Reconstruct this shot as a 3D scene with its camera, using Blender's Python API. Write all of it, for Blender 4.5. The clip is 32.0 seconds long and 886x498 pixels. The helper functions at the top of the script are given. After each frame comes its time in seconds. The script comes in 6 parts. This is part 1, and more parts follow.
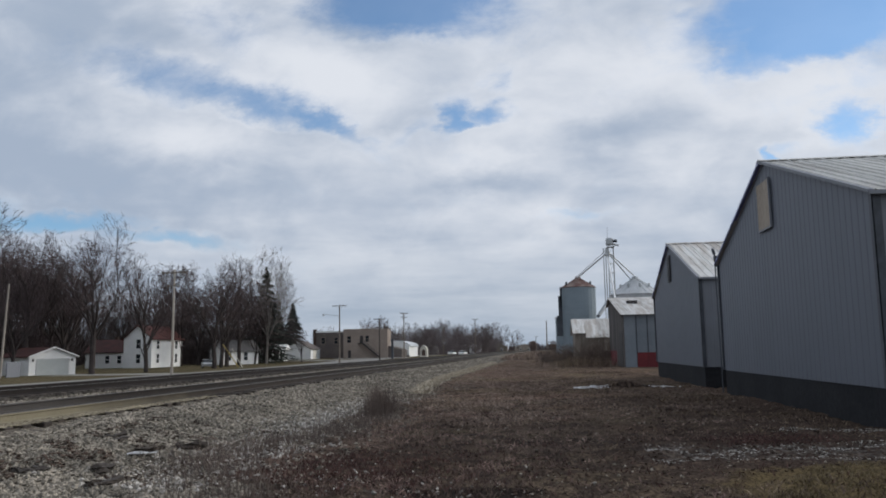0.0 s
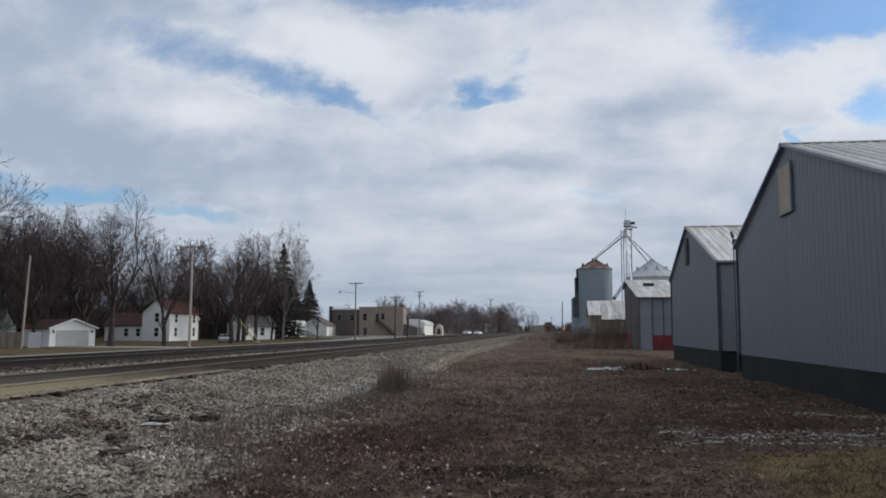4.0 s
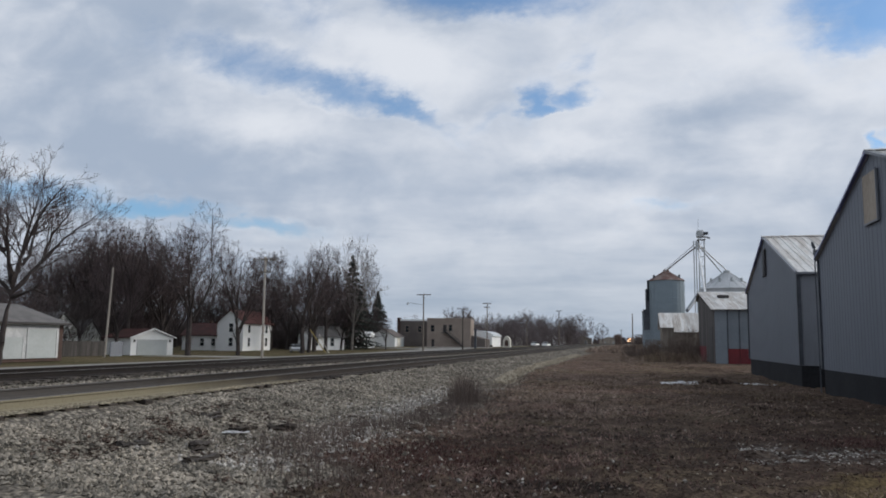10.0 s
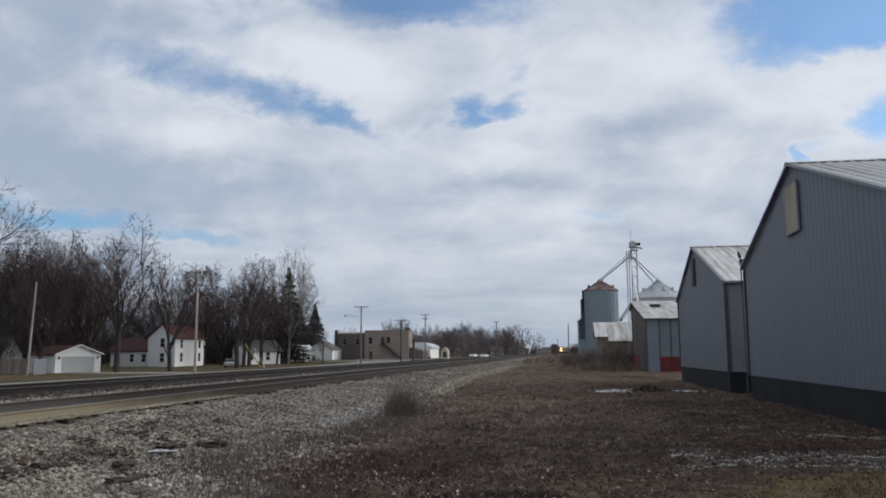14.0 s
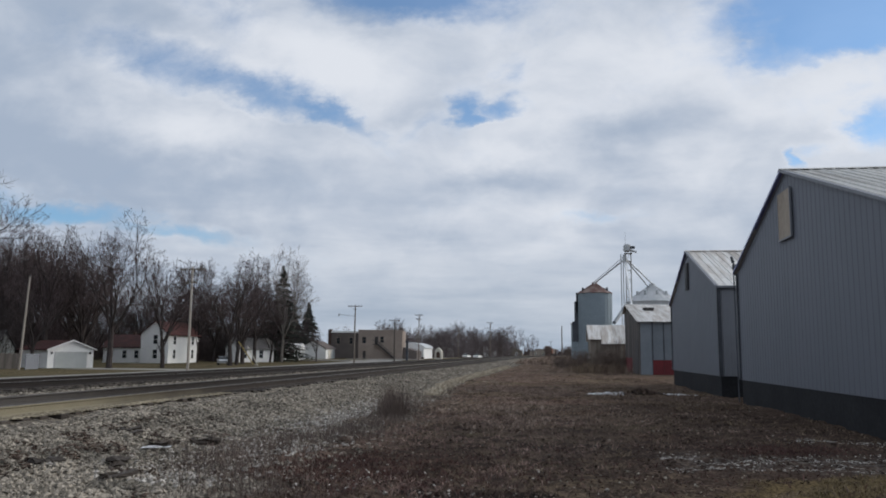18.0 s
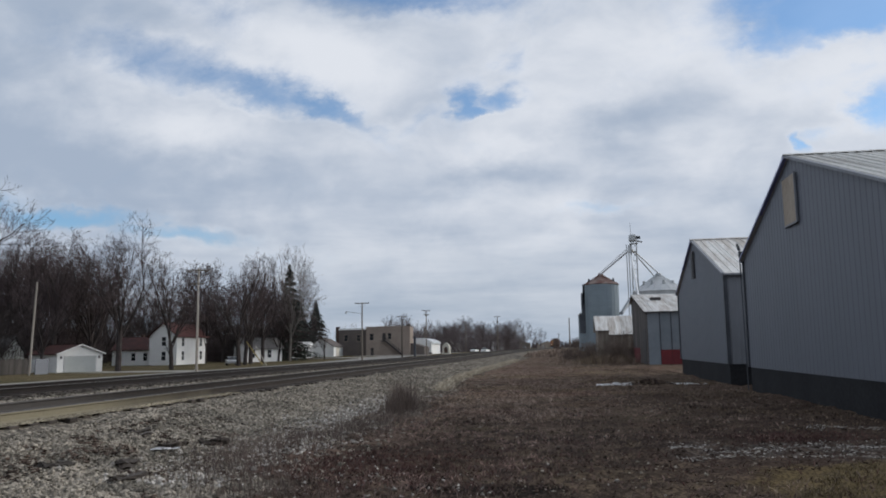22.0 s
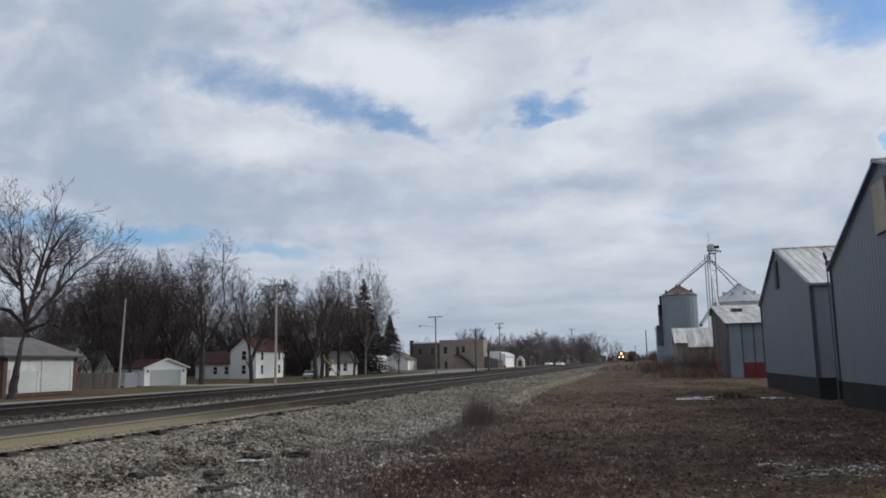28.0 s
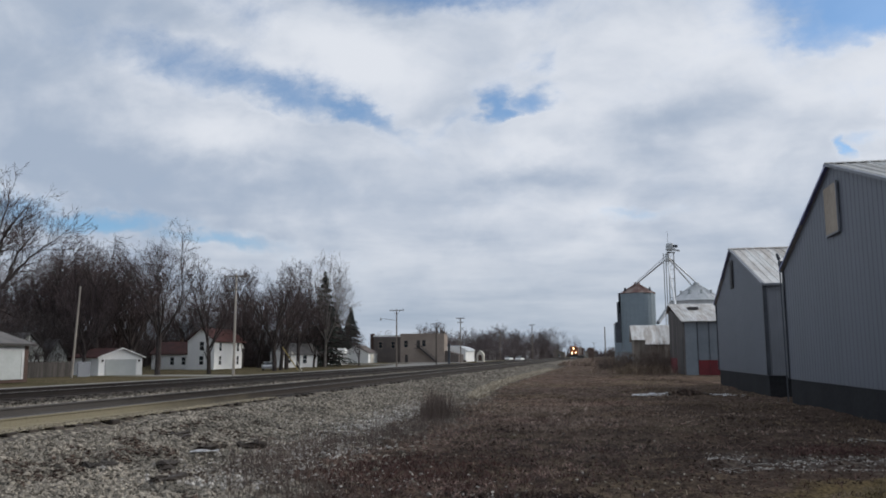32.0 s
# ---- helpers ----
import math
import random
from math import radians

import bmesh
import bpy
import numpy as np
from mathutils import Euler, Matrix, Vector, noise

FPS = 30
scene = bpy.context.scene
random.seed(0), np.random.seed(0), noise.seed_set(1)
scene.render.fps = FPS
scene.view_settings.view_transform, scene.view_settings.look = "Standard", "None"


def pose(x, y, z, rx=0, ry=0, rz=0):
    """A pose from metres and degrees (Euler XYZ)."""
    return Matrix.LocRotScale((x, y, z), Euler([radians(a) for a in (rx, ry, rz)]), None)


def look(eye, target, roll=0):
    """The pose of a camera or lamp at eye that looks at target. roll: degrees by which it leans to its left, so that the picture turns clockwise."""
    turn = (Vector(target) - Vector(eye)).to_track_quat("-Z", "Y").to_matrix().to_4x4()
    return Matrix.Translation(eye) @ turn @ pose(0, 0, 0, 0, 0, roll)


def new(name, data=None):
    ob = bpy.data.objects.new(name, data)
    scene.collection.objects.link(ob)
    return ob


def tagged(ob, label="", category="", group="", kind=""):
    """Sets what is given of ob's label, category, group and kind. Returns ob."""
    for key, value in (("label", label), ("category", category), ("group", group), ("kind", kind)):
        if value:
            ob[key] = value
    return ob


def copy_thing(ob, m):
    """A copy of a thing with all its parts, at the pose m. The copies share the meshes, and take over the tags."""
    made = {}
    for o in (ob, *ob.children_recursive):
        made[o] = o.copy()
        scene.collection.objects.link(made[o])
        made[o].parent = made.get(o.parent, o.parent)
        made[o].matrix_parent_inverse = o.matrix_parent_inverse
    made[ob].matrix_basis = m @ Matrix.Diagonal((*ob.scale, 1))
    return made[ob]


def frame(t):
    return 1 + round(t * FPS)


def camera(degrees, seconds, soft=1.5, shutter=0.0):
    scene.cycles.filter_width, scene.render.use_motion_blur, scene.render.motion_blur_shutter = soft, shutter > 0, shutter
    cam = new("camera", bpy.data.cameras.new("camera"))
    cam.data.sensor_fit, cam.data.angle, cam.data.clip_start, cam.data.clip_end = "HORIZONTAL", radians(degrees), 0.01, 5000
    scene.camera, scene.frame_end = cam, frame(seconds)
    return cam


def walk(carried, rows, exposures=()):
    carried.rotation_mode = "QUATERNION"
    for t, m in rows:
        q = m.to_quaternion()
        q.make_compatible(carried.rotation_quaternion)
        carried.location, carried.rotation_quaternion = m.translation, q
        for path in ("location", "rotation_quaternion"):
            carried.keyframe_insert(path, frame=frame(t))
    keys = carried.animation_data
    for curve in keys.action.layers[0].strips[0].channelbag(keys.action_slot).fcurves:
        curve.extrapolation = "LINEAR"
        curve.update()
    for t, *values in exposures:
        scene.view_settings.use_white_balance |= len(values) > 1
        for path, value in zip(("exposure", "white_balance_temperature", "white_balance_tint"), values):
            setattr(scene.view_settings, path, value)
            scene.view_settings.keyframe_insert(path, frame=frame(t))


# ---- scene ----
cam = camera(59.22, 32.0, soft=1.8)
ROWS = [
    (0, -0.005, -0.018, 1.608, 6.894, 7.416, -0.882),
    (0.5, 0.005, -0.007, 1.613, 7.165, 7.582, -1.227),
    (1, 0.010, -0.014, 1.605, 7.068, 7.508, -1.218),
    (1.5, 0.015, -0.026, 1.609, 7.476, 7.389, -1.423),
    (2, 0.027, -0.030, 1.605, 7.710, 7.094, -1.722),
    (2.5, 0.035, -0.036, 1.601, 7.762, 7.086, -1.817),
    (3, 0.028, -0.039, 1.590, 8.482, 6.827, -1.113),
    (3.5, 0.019, 0.002, 1.588, 8.349, 5.653, -0.074),
    (5.5, 0.036, 0.100, 1.590, 8.023, 7.470, 0.540),
    (6, -0.017, 0.027, 1.606, 7.186, 7.534, -0.372),
    (6.5, -0.053, -0.060, 1.601, 7.588, 8.325, 0.319),
    (7, -0.055, -0.114, 1.595, 7.100, 7.930, 0.585),
    (7.5, -0.024, -0.041, 1.603, 6.157, 7.781, 0.402),
    (8, 0.014, 0.025, 1.612, 6.374, 8.117, 0.422),
    (8.5, 0.011, 0.024, 1.615, 8.016, 8.379, 0.071),
    (9, -0.040, 0.032, 1.606, 10.590, 7.370, 0.717),
    (9.5, -0.049, 0.009, 1.604, 12.021, 6.907, 0.583),
    (10, -0.057, 0.007, 1.599, 13.109, 6.708, 0.598),
    (10.5, -0.043, 0.020, 1.603, 13.420, 6.900, 0.188),
    (11, -0.020, 0.035, 1.601, 13.397, 7.075, -1.049),
    (11.5, 0.012, 0.076, 1.611, 13.600, 7.871, -0.283),
    (12, 0.038, 0.080, 1.607, 14.386, 7.275, -0.255),
    (12.5, 0.029, 0.094, 1.613, 15.149, 7.144, -0.213),
    (13, 0.028, 0.101, 1.614, 12.586, 6.850, -0.727),
    (13.5, -0.018, 0.110, 1.600, 8.509, 7.644, -0.519),
    (15.5, -0.024, -0.041, 1.590, 9.085, 7.279, 0.639),
    (16, -0.014, -0.040, 1.594, 8.313, 7.905, 1.402),
    (16.5, 0.007, -0.021, 1.604, 7.987, 8.038, 0.435),
    (17, -0.003, -0.001, 1.595, 7.725, 7.818, 0.433),
    (17.5, 0.004, -0.025, 1.603, 8.281, 7.642, 0.157),
    (18, -0.007, -0.009, 1.598, 8.139, 7.612, 0.535),
    (18.5, 0.004, -0.016, 1.600, 7.784, 8.045, -0.570),
    (19, 0.009, -0.013, 1.598, 7.788, 7.803, -0.612),
    (19.5, 0.000, -0.015, 1.601, 7.875, 7.552, -0.457),
    (20, 0.005, -0.009, 1.597, 8.330, 7.666, -0.560),
    (20.5, -0.003, -0.012, 1.596, 8.325, 7.758, -0.213),
    (21, -0.008, 0.005, 1.600, 8.429, 7.456, -0.427),
    (21.5, 0.003, -0.011, 1.595, 8.930, 7.362, -1.130),
    (22, 0.013, 0.037, 1.592, 8.532, 7.253, -0.897),
    (22.5, 0.041, 0.086, 1.596, 7.984, 7.069, -0.192),
    (23, 0.056, 0.129, 1.587, 8.498, 7.260, -0.147),
    (23.5, 0.060, 0.120, 1.586, 8.243, 7.456, -0.216),
    (24, 0.020, 0.001, 1.591, 9.165, 7.369, -0.593),
    (24.5, -0.032, -0.022, 1.590, 10.781, 7.370, -0.350),
    (25, -0.027, -0.041, 1.598, 11.856, 7.230, -0.496),
    (25.5, -0.015, -0.060, 1.589, 12.416, 7.250, -0.599),
    (26, -0.014, -0.066, 1.593, 13.147, 8.084, -0.134),
    (26.5, -0.023, -0.051, 1.602, 13.758, 8.304, -0.033),
    (28.5, -0.031, -0.008, 1.603, 13.781, 8.248, -1.167),
    (29, -0.022, -0.021, 1.612, 11.224, 7.938, 0.880),
    (29.5, -0.003, -0.041, 1.597, 10.148, 8.060, -0.281),
    (30, 0.002, -0.011, 1.598, 10.527, 8.120, -0.424),
    (30.5, 0.011, -0.010, 1.597, 10.551, 8.203, -0.595),
    (31, 0.019, -0.099, 1.611, 10.488, 8.204, -0.554),
    (31.5, 0.007, -0.040, 1.602, 11.771, 8.304, -0.809),
    (32, 0.013, -0.043, 1.584, 11.102, 7.831, -0.210),
]
walk(cam, [(t, pose(x, y, z, 90 + p, 0, w) @ pose(0, 0, 0, 0, 0, r)) for t, x, y, z, w, p, r in ROWS],
     exposures=[(0.0, 0.0), (32.0, 0.0)])

# ---- world, sun ----
SUN_DIR = Vector((0.80, 0.38, 0.46)).normalized()   # towards the sun
sun = new("sun", bpy.data.lights.new("sun", "SUN"))
sun.data.energy, sun.data.angle, sun.data.color = 1.8, radians(14.0), (1.0, 0.94, 0.86)
sun.matrix_world = look(SUN_DIR * 100, (0, 0, 0))


class Nodes:
    """Short-hand for building a node tree."""

    def __init__(self, tree):
        self.t = tree
        tree.nodes.clear()

    def add(self, kind, links=None, operation=None, use_clamp=None, data_type=None, interpolation_type=None, feature=None):
        n = self.t.nodes.new(kind)
        if operation:
            n.operation = operation
        if use_clamp:
            n.use_clamp = True
        if data_type:
            n.data_type = data_type
        if interpolation_type:
            n.interpolation_type = interpolation_type
        if feature:
            n.feature = feature
        for k, v in (links or {}).items():
            if isinstance(v, bpy.types.NodeSocket):
                self.t.links.new(v, n.inputs[k])
            else:
                n.inputs[k].default_value = v
        return n

    def math(self, op, a, b=0.0, c=None, clamp=False):
        links = {0: a, 1: b}
        if c is not None:
            links[2] = c
        return self.add("ShaderNodeMath", links, operation=op, use_clamp=clamp).outputs[0]

    def mix(self, f, a, b):
        n = self.add("ShaderNodeMix", {0: f, 6: a, 7: b}, data_type="RGBA")
        return n.outputs[2]

    def ramp(self, v, lo, hi, a=0.0, b=1.0):
        n = self.add("ShaderNodeMapRange", {0: v, 1: lo, 2: hi, 3: a, 4: b}, interpolation_type="SMOOTHSTEP")
        return n.outputs[0]

    def noise(self, vec, scale, detail=5.0, rough=0.55, dist=0.0):
        return self.add("ShaderNodeTexNoise", {"Vector": vec, "Scale": scale, "Detail": detail, "Roughness": rough, "Distortion": dist})


def c4(c):
    return (*c, 1.0)


world = bpy.data.worlds.new("sky")
scene.world = world
world.use_nodes = True
N = Nodes(world.node_tree)
# the wind carries the cloud deck: this marker's way from the origin, in heights of the deck
wind = new("cloud_drift")
tc = N.add("ShaderNodeTexCoord").outputs["Generated"]
carried_tc = N.add("ShaderNodeTexCoord")
carried_tc.object = wind
drift = N.add("ShaderNodeVectorMath", {0: carried_tc.outputs["Object"], 1: tc}, operation="SUBTRACT").outputs[0]
up = N.math("MAXIMUM", N.add("ShaderNodeSeparateXYZ", {0: tc}).outputs[2], 0.0)
lag = N.add("ShaderNodeVectorMath", {0: drift, 1: N.add("ShaderNodeCombineXYZ", {0: up, 1: up, 2: 0.0}).outputs[0]}, operation="MULTIPLY").outputs[0]
sep = N.add("ShaderNodeSeparateXYZ", {0: N.add("ShaderNodeVectorMath", {0: tc, 1: lag}, operation="ADD").outputs[0]})
zs = N.math("ADD", N.math("MAXIMUM", sep.outputs[2], 0.0), 0.05)
plan = N.add("ShaderNodeCombineXYZ", {0: N.math("DIVIDE", sep.outputs[0], zs), 1: N.math("DIVIDE", sep.outputs[1], zs), 2: 0.3}).outputs[0]
yf = N.math("MAXIMUM", sep.outputs[1], 0.05)
su = N.math("DIVIDE", sep.outputs[0], yf)
sv = N.math("DIVIDE", sep.outputs[2], yf)
flat = N.add("ShaderNodeCombineXYZ", {0: su, 1: N.math("MULTIPLY", sv, 1.6), 2: 0.7}).outputs[0]
warp = N.noise(flat, 6.0, 7.0, 0.6)
wsep = N.add("ShaderNodeSeparateColor", {0: warp.outputs["Color"]})
fray = N.noise(flat, 24.0, 6.0, 0.6)
fsep = N.add("ShaderNodeSeparateColor", {0: fray.outputs["Color"]})
su2 = N.math("ADD", su, N.math("MULTIPLY", N.math("SUBTRACT", wsep.outputs[0], 0.5), 0.11))
su2 = N.math("ADD", su2, N.math("MULTIPLY", N.math("SUBTRACT", fsep.outputs[0], 0.5), 0.045))
sv2 = N.math("ADD", sv, N.math("MULTIPLY", N.math("SUBTRACT", wsep.outputs[1], 0.5), 0.07))
sv2 = N.math("ADD", sv2, N.math("MULTIPLY", N.math("SUBTRACT", fsep.outputs[1], 0.5), 0.028))


def oval(gu, gv, ru, rv, slant, depth):
    """A soft-edged oval of the sky round the slope (gu, gv)."""
    c, s = math.cos(radians(slant)), math.sin(radians(slant))
    du, dv = N.math("SUBTRACT", su2, gu), N.math("SUBTRACT", sv2, gv)
    a = N.math("ADD", N.math("MULTIPLY", du, c / ru), N.math("MULTIPLY", dv, s / ru))
    b = N.math("ADD", N.math("MULTIPLY", du, -s / rv), N.math("MULTIPLY", dv, c / rv))
    d2 = N.math("ADD", N.math("MULTIPLY", a, a), N.math("MULTIPLY", b, b))
    return N.math("MULTIPLY", N.math("EXPONENT", N.math("MULTIPLY", d2, -1.0)), depth)


# gaps high in the cloud deck: place, half sizes, slant, depth
GAPS = [
    (-0.160, 0.468, 0.137, 0.052, -4, 1.90),
    (-0.250, 0.460, 0.045, 0.017, -28, 0.90),
    (-0.066, 0.451, 0.043, 0.016, -4, 0.90),
    (-0.496, 0.389, 0.150, 0.035, -16, 0.80),
    (-0.391, 0.347, 0.123, 0.025, -21, 1.05),
    (-0.300, 0.311, 0.086, 0.015, -23, 1.05),
    (-0.413, 0.449, 0.085, 0.045, -32, 0.50),
    (-0.115, 0.303, 0.026, 0.025, 41, 1.25),
    (-0.072, 0.312, 0.043, 0.014, 9, 1.00),
    (-0.046, 0.354, 0.021, 0.026, 37, 0.50),
    (0.359, 0.413, 0.125, 0.070, 4, 2.00),
    (0.269, 0.372, 0.046, 0.034, -39, 1.10),
    (0.242, 0.408, 0.040, 0.023, -34, 0.80),
    (0.203, 0.432, 0.040, 0.018, -4, 0.55),
    (0.393, 0.278, 0.029, 0.029, -3, 1.05),
    (0.301, 0.240, 0.012, 0.016, -3, 1.05),
]
# thin gaps low over the land
LOW_GAPS = [
    (-0.668, 0.187, 0.116, 0.015, -2, 1.20),
    (-0.501, 0.155, 0.126, 0.013, -10, 0.85),
    (-0.852, 0.212, 0.121, 0.024, -2, 1.00),
    (0.050, 0.171, 0.062, 0.009, 2, 0.45),
    (-0.166, 0.290, 0.044, 0.016, 31, 0.45),
    (0.325, 0.252, 0.032, 0.012, 8, 0.50),
]
# cloud lobes that close in on the gaps
LOBES = [
    (-0.413, 0.304, 0.116, 0.016, -16, -0.45),
    (-0.186, 0.398, 0.095, 0.017, -1, -0.45),
    (-0.082, 0.283, 0.043, 0.011, 17, -0.40),
    (0.342, 0.339, 0.070, 0.015, 11, -0.80),
    (-0.315, 0.391, 0.068, 0.022, -21, -0.35),
    (0.300, 0.401, 0.026, 0.009, 17, -0.35),
]
# darker and lighter masses of cloud
MASSES = [
    (-0.713, 0.354, 0.239, 0.177, -3, -1.30),
    (-0.493, 0.301, 0.103, 0.023, -14, 0.55),
    (-0.456, 0.243, 0.171, 0.030, -10, -0.55),
    (-0.345, 0.412, 0.084, 0.029, -23, 0.75),
    (-0.225, 0.364, 0.096, 0.036, -11, 0.85),
    (0.022, 0.378, 0.103, 0.049, 6, 1.00),
    (0.158, 0.348, 0.080, 0.041, 7, 1.00),
    (0.256, 0.295, 0.059, 0.034, 7, 1.00),
    (0.367, 0.329, 0.051, 0.020, 12, 1.10),
    (-0.057, 0.221, 0.064, 0.018, 0, -1.50),
    (0.066, 0.281, 0.075, 0.021, 5, -1.20),
    (0.117, 0.205, 0.061, 0.017, -2, -0.50),
    (-0.247, 0.234, 0.111, 0.029, -2, -0.30),
    (-0.404, 0.189, 0.198, 0.025, -6, -0.15),
    (-0.560, 0.175, 0.230, 0.060, -4, -0.90),
]
# lesser masses
WISPS = [
    (-0.590, 0.454, 0.169, 0.053, -4, -1.00),
    (-0.252, 0.428, 0.045, 0.017, -23, -0.50),
    (-0.055, 0.260, 0.050, 0.011, 11, 0.70),
    (0.193, 0.244, 0.060, 0.021, 8, 0.60),
    (0.128, 0.143, 0.067, 0.012, -2, -0.40),
    (0.031, 0.146, 0.055, 0.010, -2, 0.50),
    (-0.194, 0.116, 0.117, 0.012, -1, 0.30),
    (-0.301, 0.083, 0.194, 0.019, -1, -0.60),
    (0.022, 0.111, 0.083, 0.010, -1, -0.30),
    (-0.619, 0.242, 0.225, 0.046, -7, -1.40),
]
gap = oval(*GAPS[0])
for g in GAPS[1:] + LOW_GAPS:
    gap = N.math("MAXIMUM", gap, oval(*g))
for g in LOBES:
    gap = N.math("ADD", gap, oval(*g))
mass = oval(*MASSES[0])
for g in MASSES[1:] + WISPS:
    mass = N.math("ADD", mass, oval(*g))
rag = N.noise(flat, 15.0, 9.0, 0.66, 0.35).outputs[0]
blue = N.ramp(N.math("ADD", gap, N.math("MULTIPLY", N.math("SUBTRACT", rag, 0.5), 0.95)), 0.04, 1.25, 0.0, 0.86)
big = N.noise(plan, 1.1, 6.0, 0.5, 0.2).outputs[0]
puff = N.noise(flat, 8.0, 9.0, 0.52, 0.25).outputs[0]
shade = N.math("ADD", N.math("MULTIPLY", big, 0.42), N.math("MULTIPLY", puff, 0.58))
shade = N.math("ADD", shade, N.math("MULTIPLY", mass, 0.115))
rim = N.math("MULTIPLY", N.ramp(gap, 0.02, 0.30), N.ramp(gap, 0.75, 0.30))
shade = N.math("ADD", shade, N.math("MULTIPLY", rim, 0.05))
tone = N.ramp(shade, 0.24, 0.70)
cloud = N.mix(tone, c4((0.375, 0.45, 0.57)), c4((0.735, 0.77, 0.835)))
low = N.ramp(sep.outputs[2], 0.0, 0.19, 1.0, 0.0)
streak = N.noise(N.add("ShaderNodeCombineXYZ", {0: N.math("MULTIPLY", su, 2.0), 1: N.math("MULTIPLY", sv, 13.0), 2: 0.0}).outputs[0], 2.2, 6.0, 0.55).outputs[0]
lowc = N.mix(N.ramp(streak, 0.32, 0.68), c4((0.325, 0.40, 0.50)), c4((0.485, 0.545, 0.63)))
cloud = N.mix(N.math("MULTIPLY", low, 0.85), cloud, lowc)
nish = N.add("ShaderNodeTexSky")
nish.sky_type, nish.sun_disc = "NISHITA", False
nish.sun_elevation, nish.sun_rotation = math.asin(SUN_DIR.z), math.atan2(SUN_DIR.x, SUN_DIR.y)
nish.air_density, nish.dust_density, nish.ozone_density = 1.0, 0.4, 2.5
# the deep clear blue of winter air
deep = N.add("ShaderNodeVectorMath", {0: nish.outputs[0], 1: (0.77, 1.0, 1.15)}, operation="MULTIPLY")
b_sky = N.add("ShaderNodeBackground", {0: deep.outputs[0], 1: 0.118})
b_cloud = N.add("ShaderNodeBackground", {0: cloud, 1: 1.0})
msky = N.add("ShaderNodeMixShader", {0: blue, 1: b_cloud.outputs[0], 2: b_sky.outputs[0]})
N.add("ShaderNodeOutputWorld", {0: msky.outputs[0]})


# ---- materials ----
def mat(name, col, col2=None, rough=0.8, metal=0.0, scale=1.5, fine=30.0, bump=0.15, grit=0.18, rnd=0.0, stretch=(1, 1, 1), spec=0.3, glow=None, island=False):
    """A worn surface: two colours mottled at one scale, grain and relief at a finer one."""
    m = bpy.data.materials.new(name)
    m.use_nodes = True
    n = Nodes(m.node_tree)
    co = n.add("ShaderNodeMapping", {0: n.add("ShaderNodeTexCoord").outputs["Object"], 3: stretch}).outputs[0]
    big = n.noise(co, scale, 4.0).outputs[0]
    small = n.noise(co, fine, 4.0, 0.6).outputs[0]
    col2 = col2 or tuple(x * 0.72 for x in col)
    base = n.mix(n.ramp(big, 0.35, 0.65), c4(col), c4(col2))
    k = n.ramp(small, 0.25, 0.75, 1 - grit, 1 + grit)
    if rnd:
        if island:
            rv = n.add("ShaderNodeNewGeometry").outputs["Random Per Island"]
        else:
            rv = n.add("ShaderNodeObjectInfo").outputs["Random"]
        k = n.math("MULTIPLY", k, n.ramp(rv, 0, 1, 1 - rnd, 1 + rnd))
    vm = n.add("ShaderNodeVectorMath", {0: base, 1: n.add("ShaderNodeCombineXYZ", {0: k, 1: k, 2: k}).outputs[0]}, operation="MULTIPLY")
    links = {"Base Color": vm.outputs[0], "Roughness": rough, "Metallic": metal, "Specular IOR Level": spec}
    if bump:
        links["Normal"] = n.add("ShaderNodeBump", {"Strength": bump, "Distance": 0.02, "Height": small}).outputs[0]
    if glow:
        links["Emission Color"], links["Emission Strength"] = c4(glow[0]), glow[1]
    bs = n.add("ShaderNodeBsdfPrincipled", links)
    n.add("ShaderNodeOutputMaterial", {0: bs.outputs[0]})
    return m


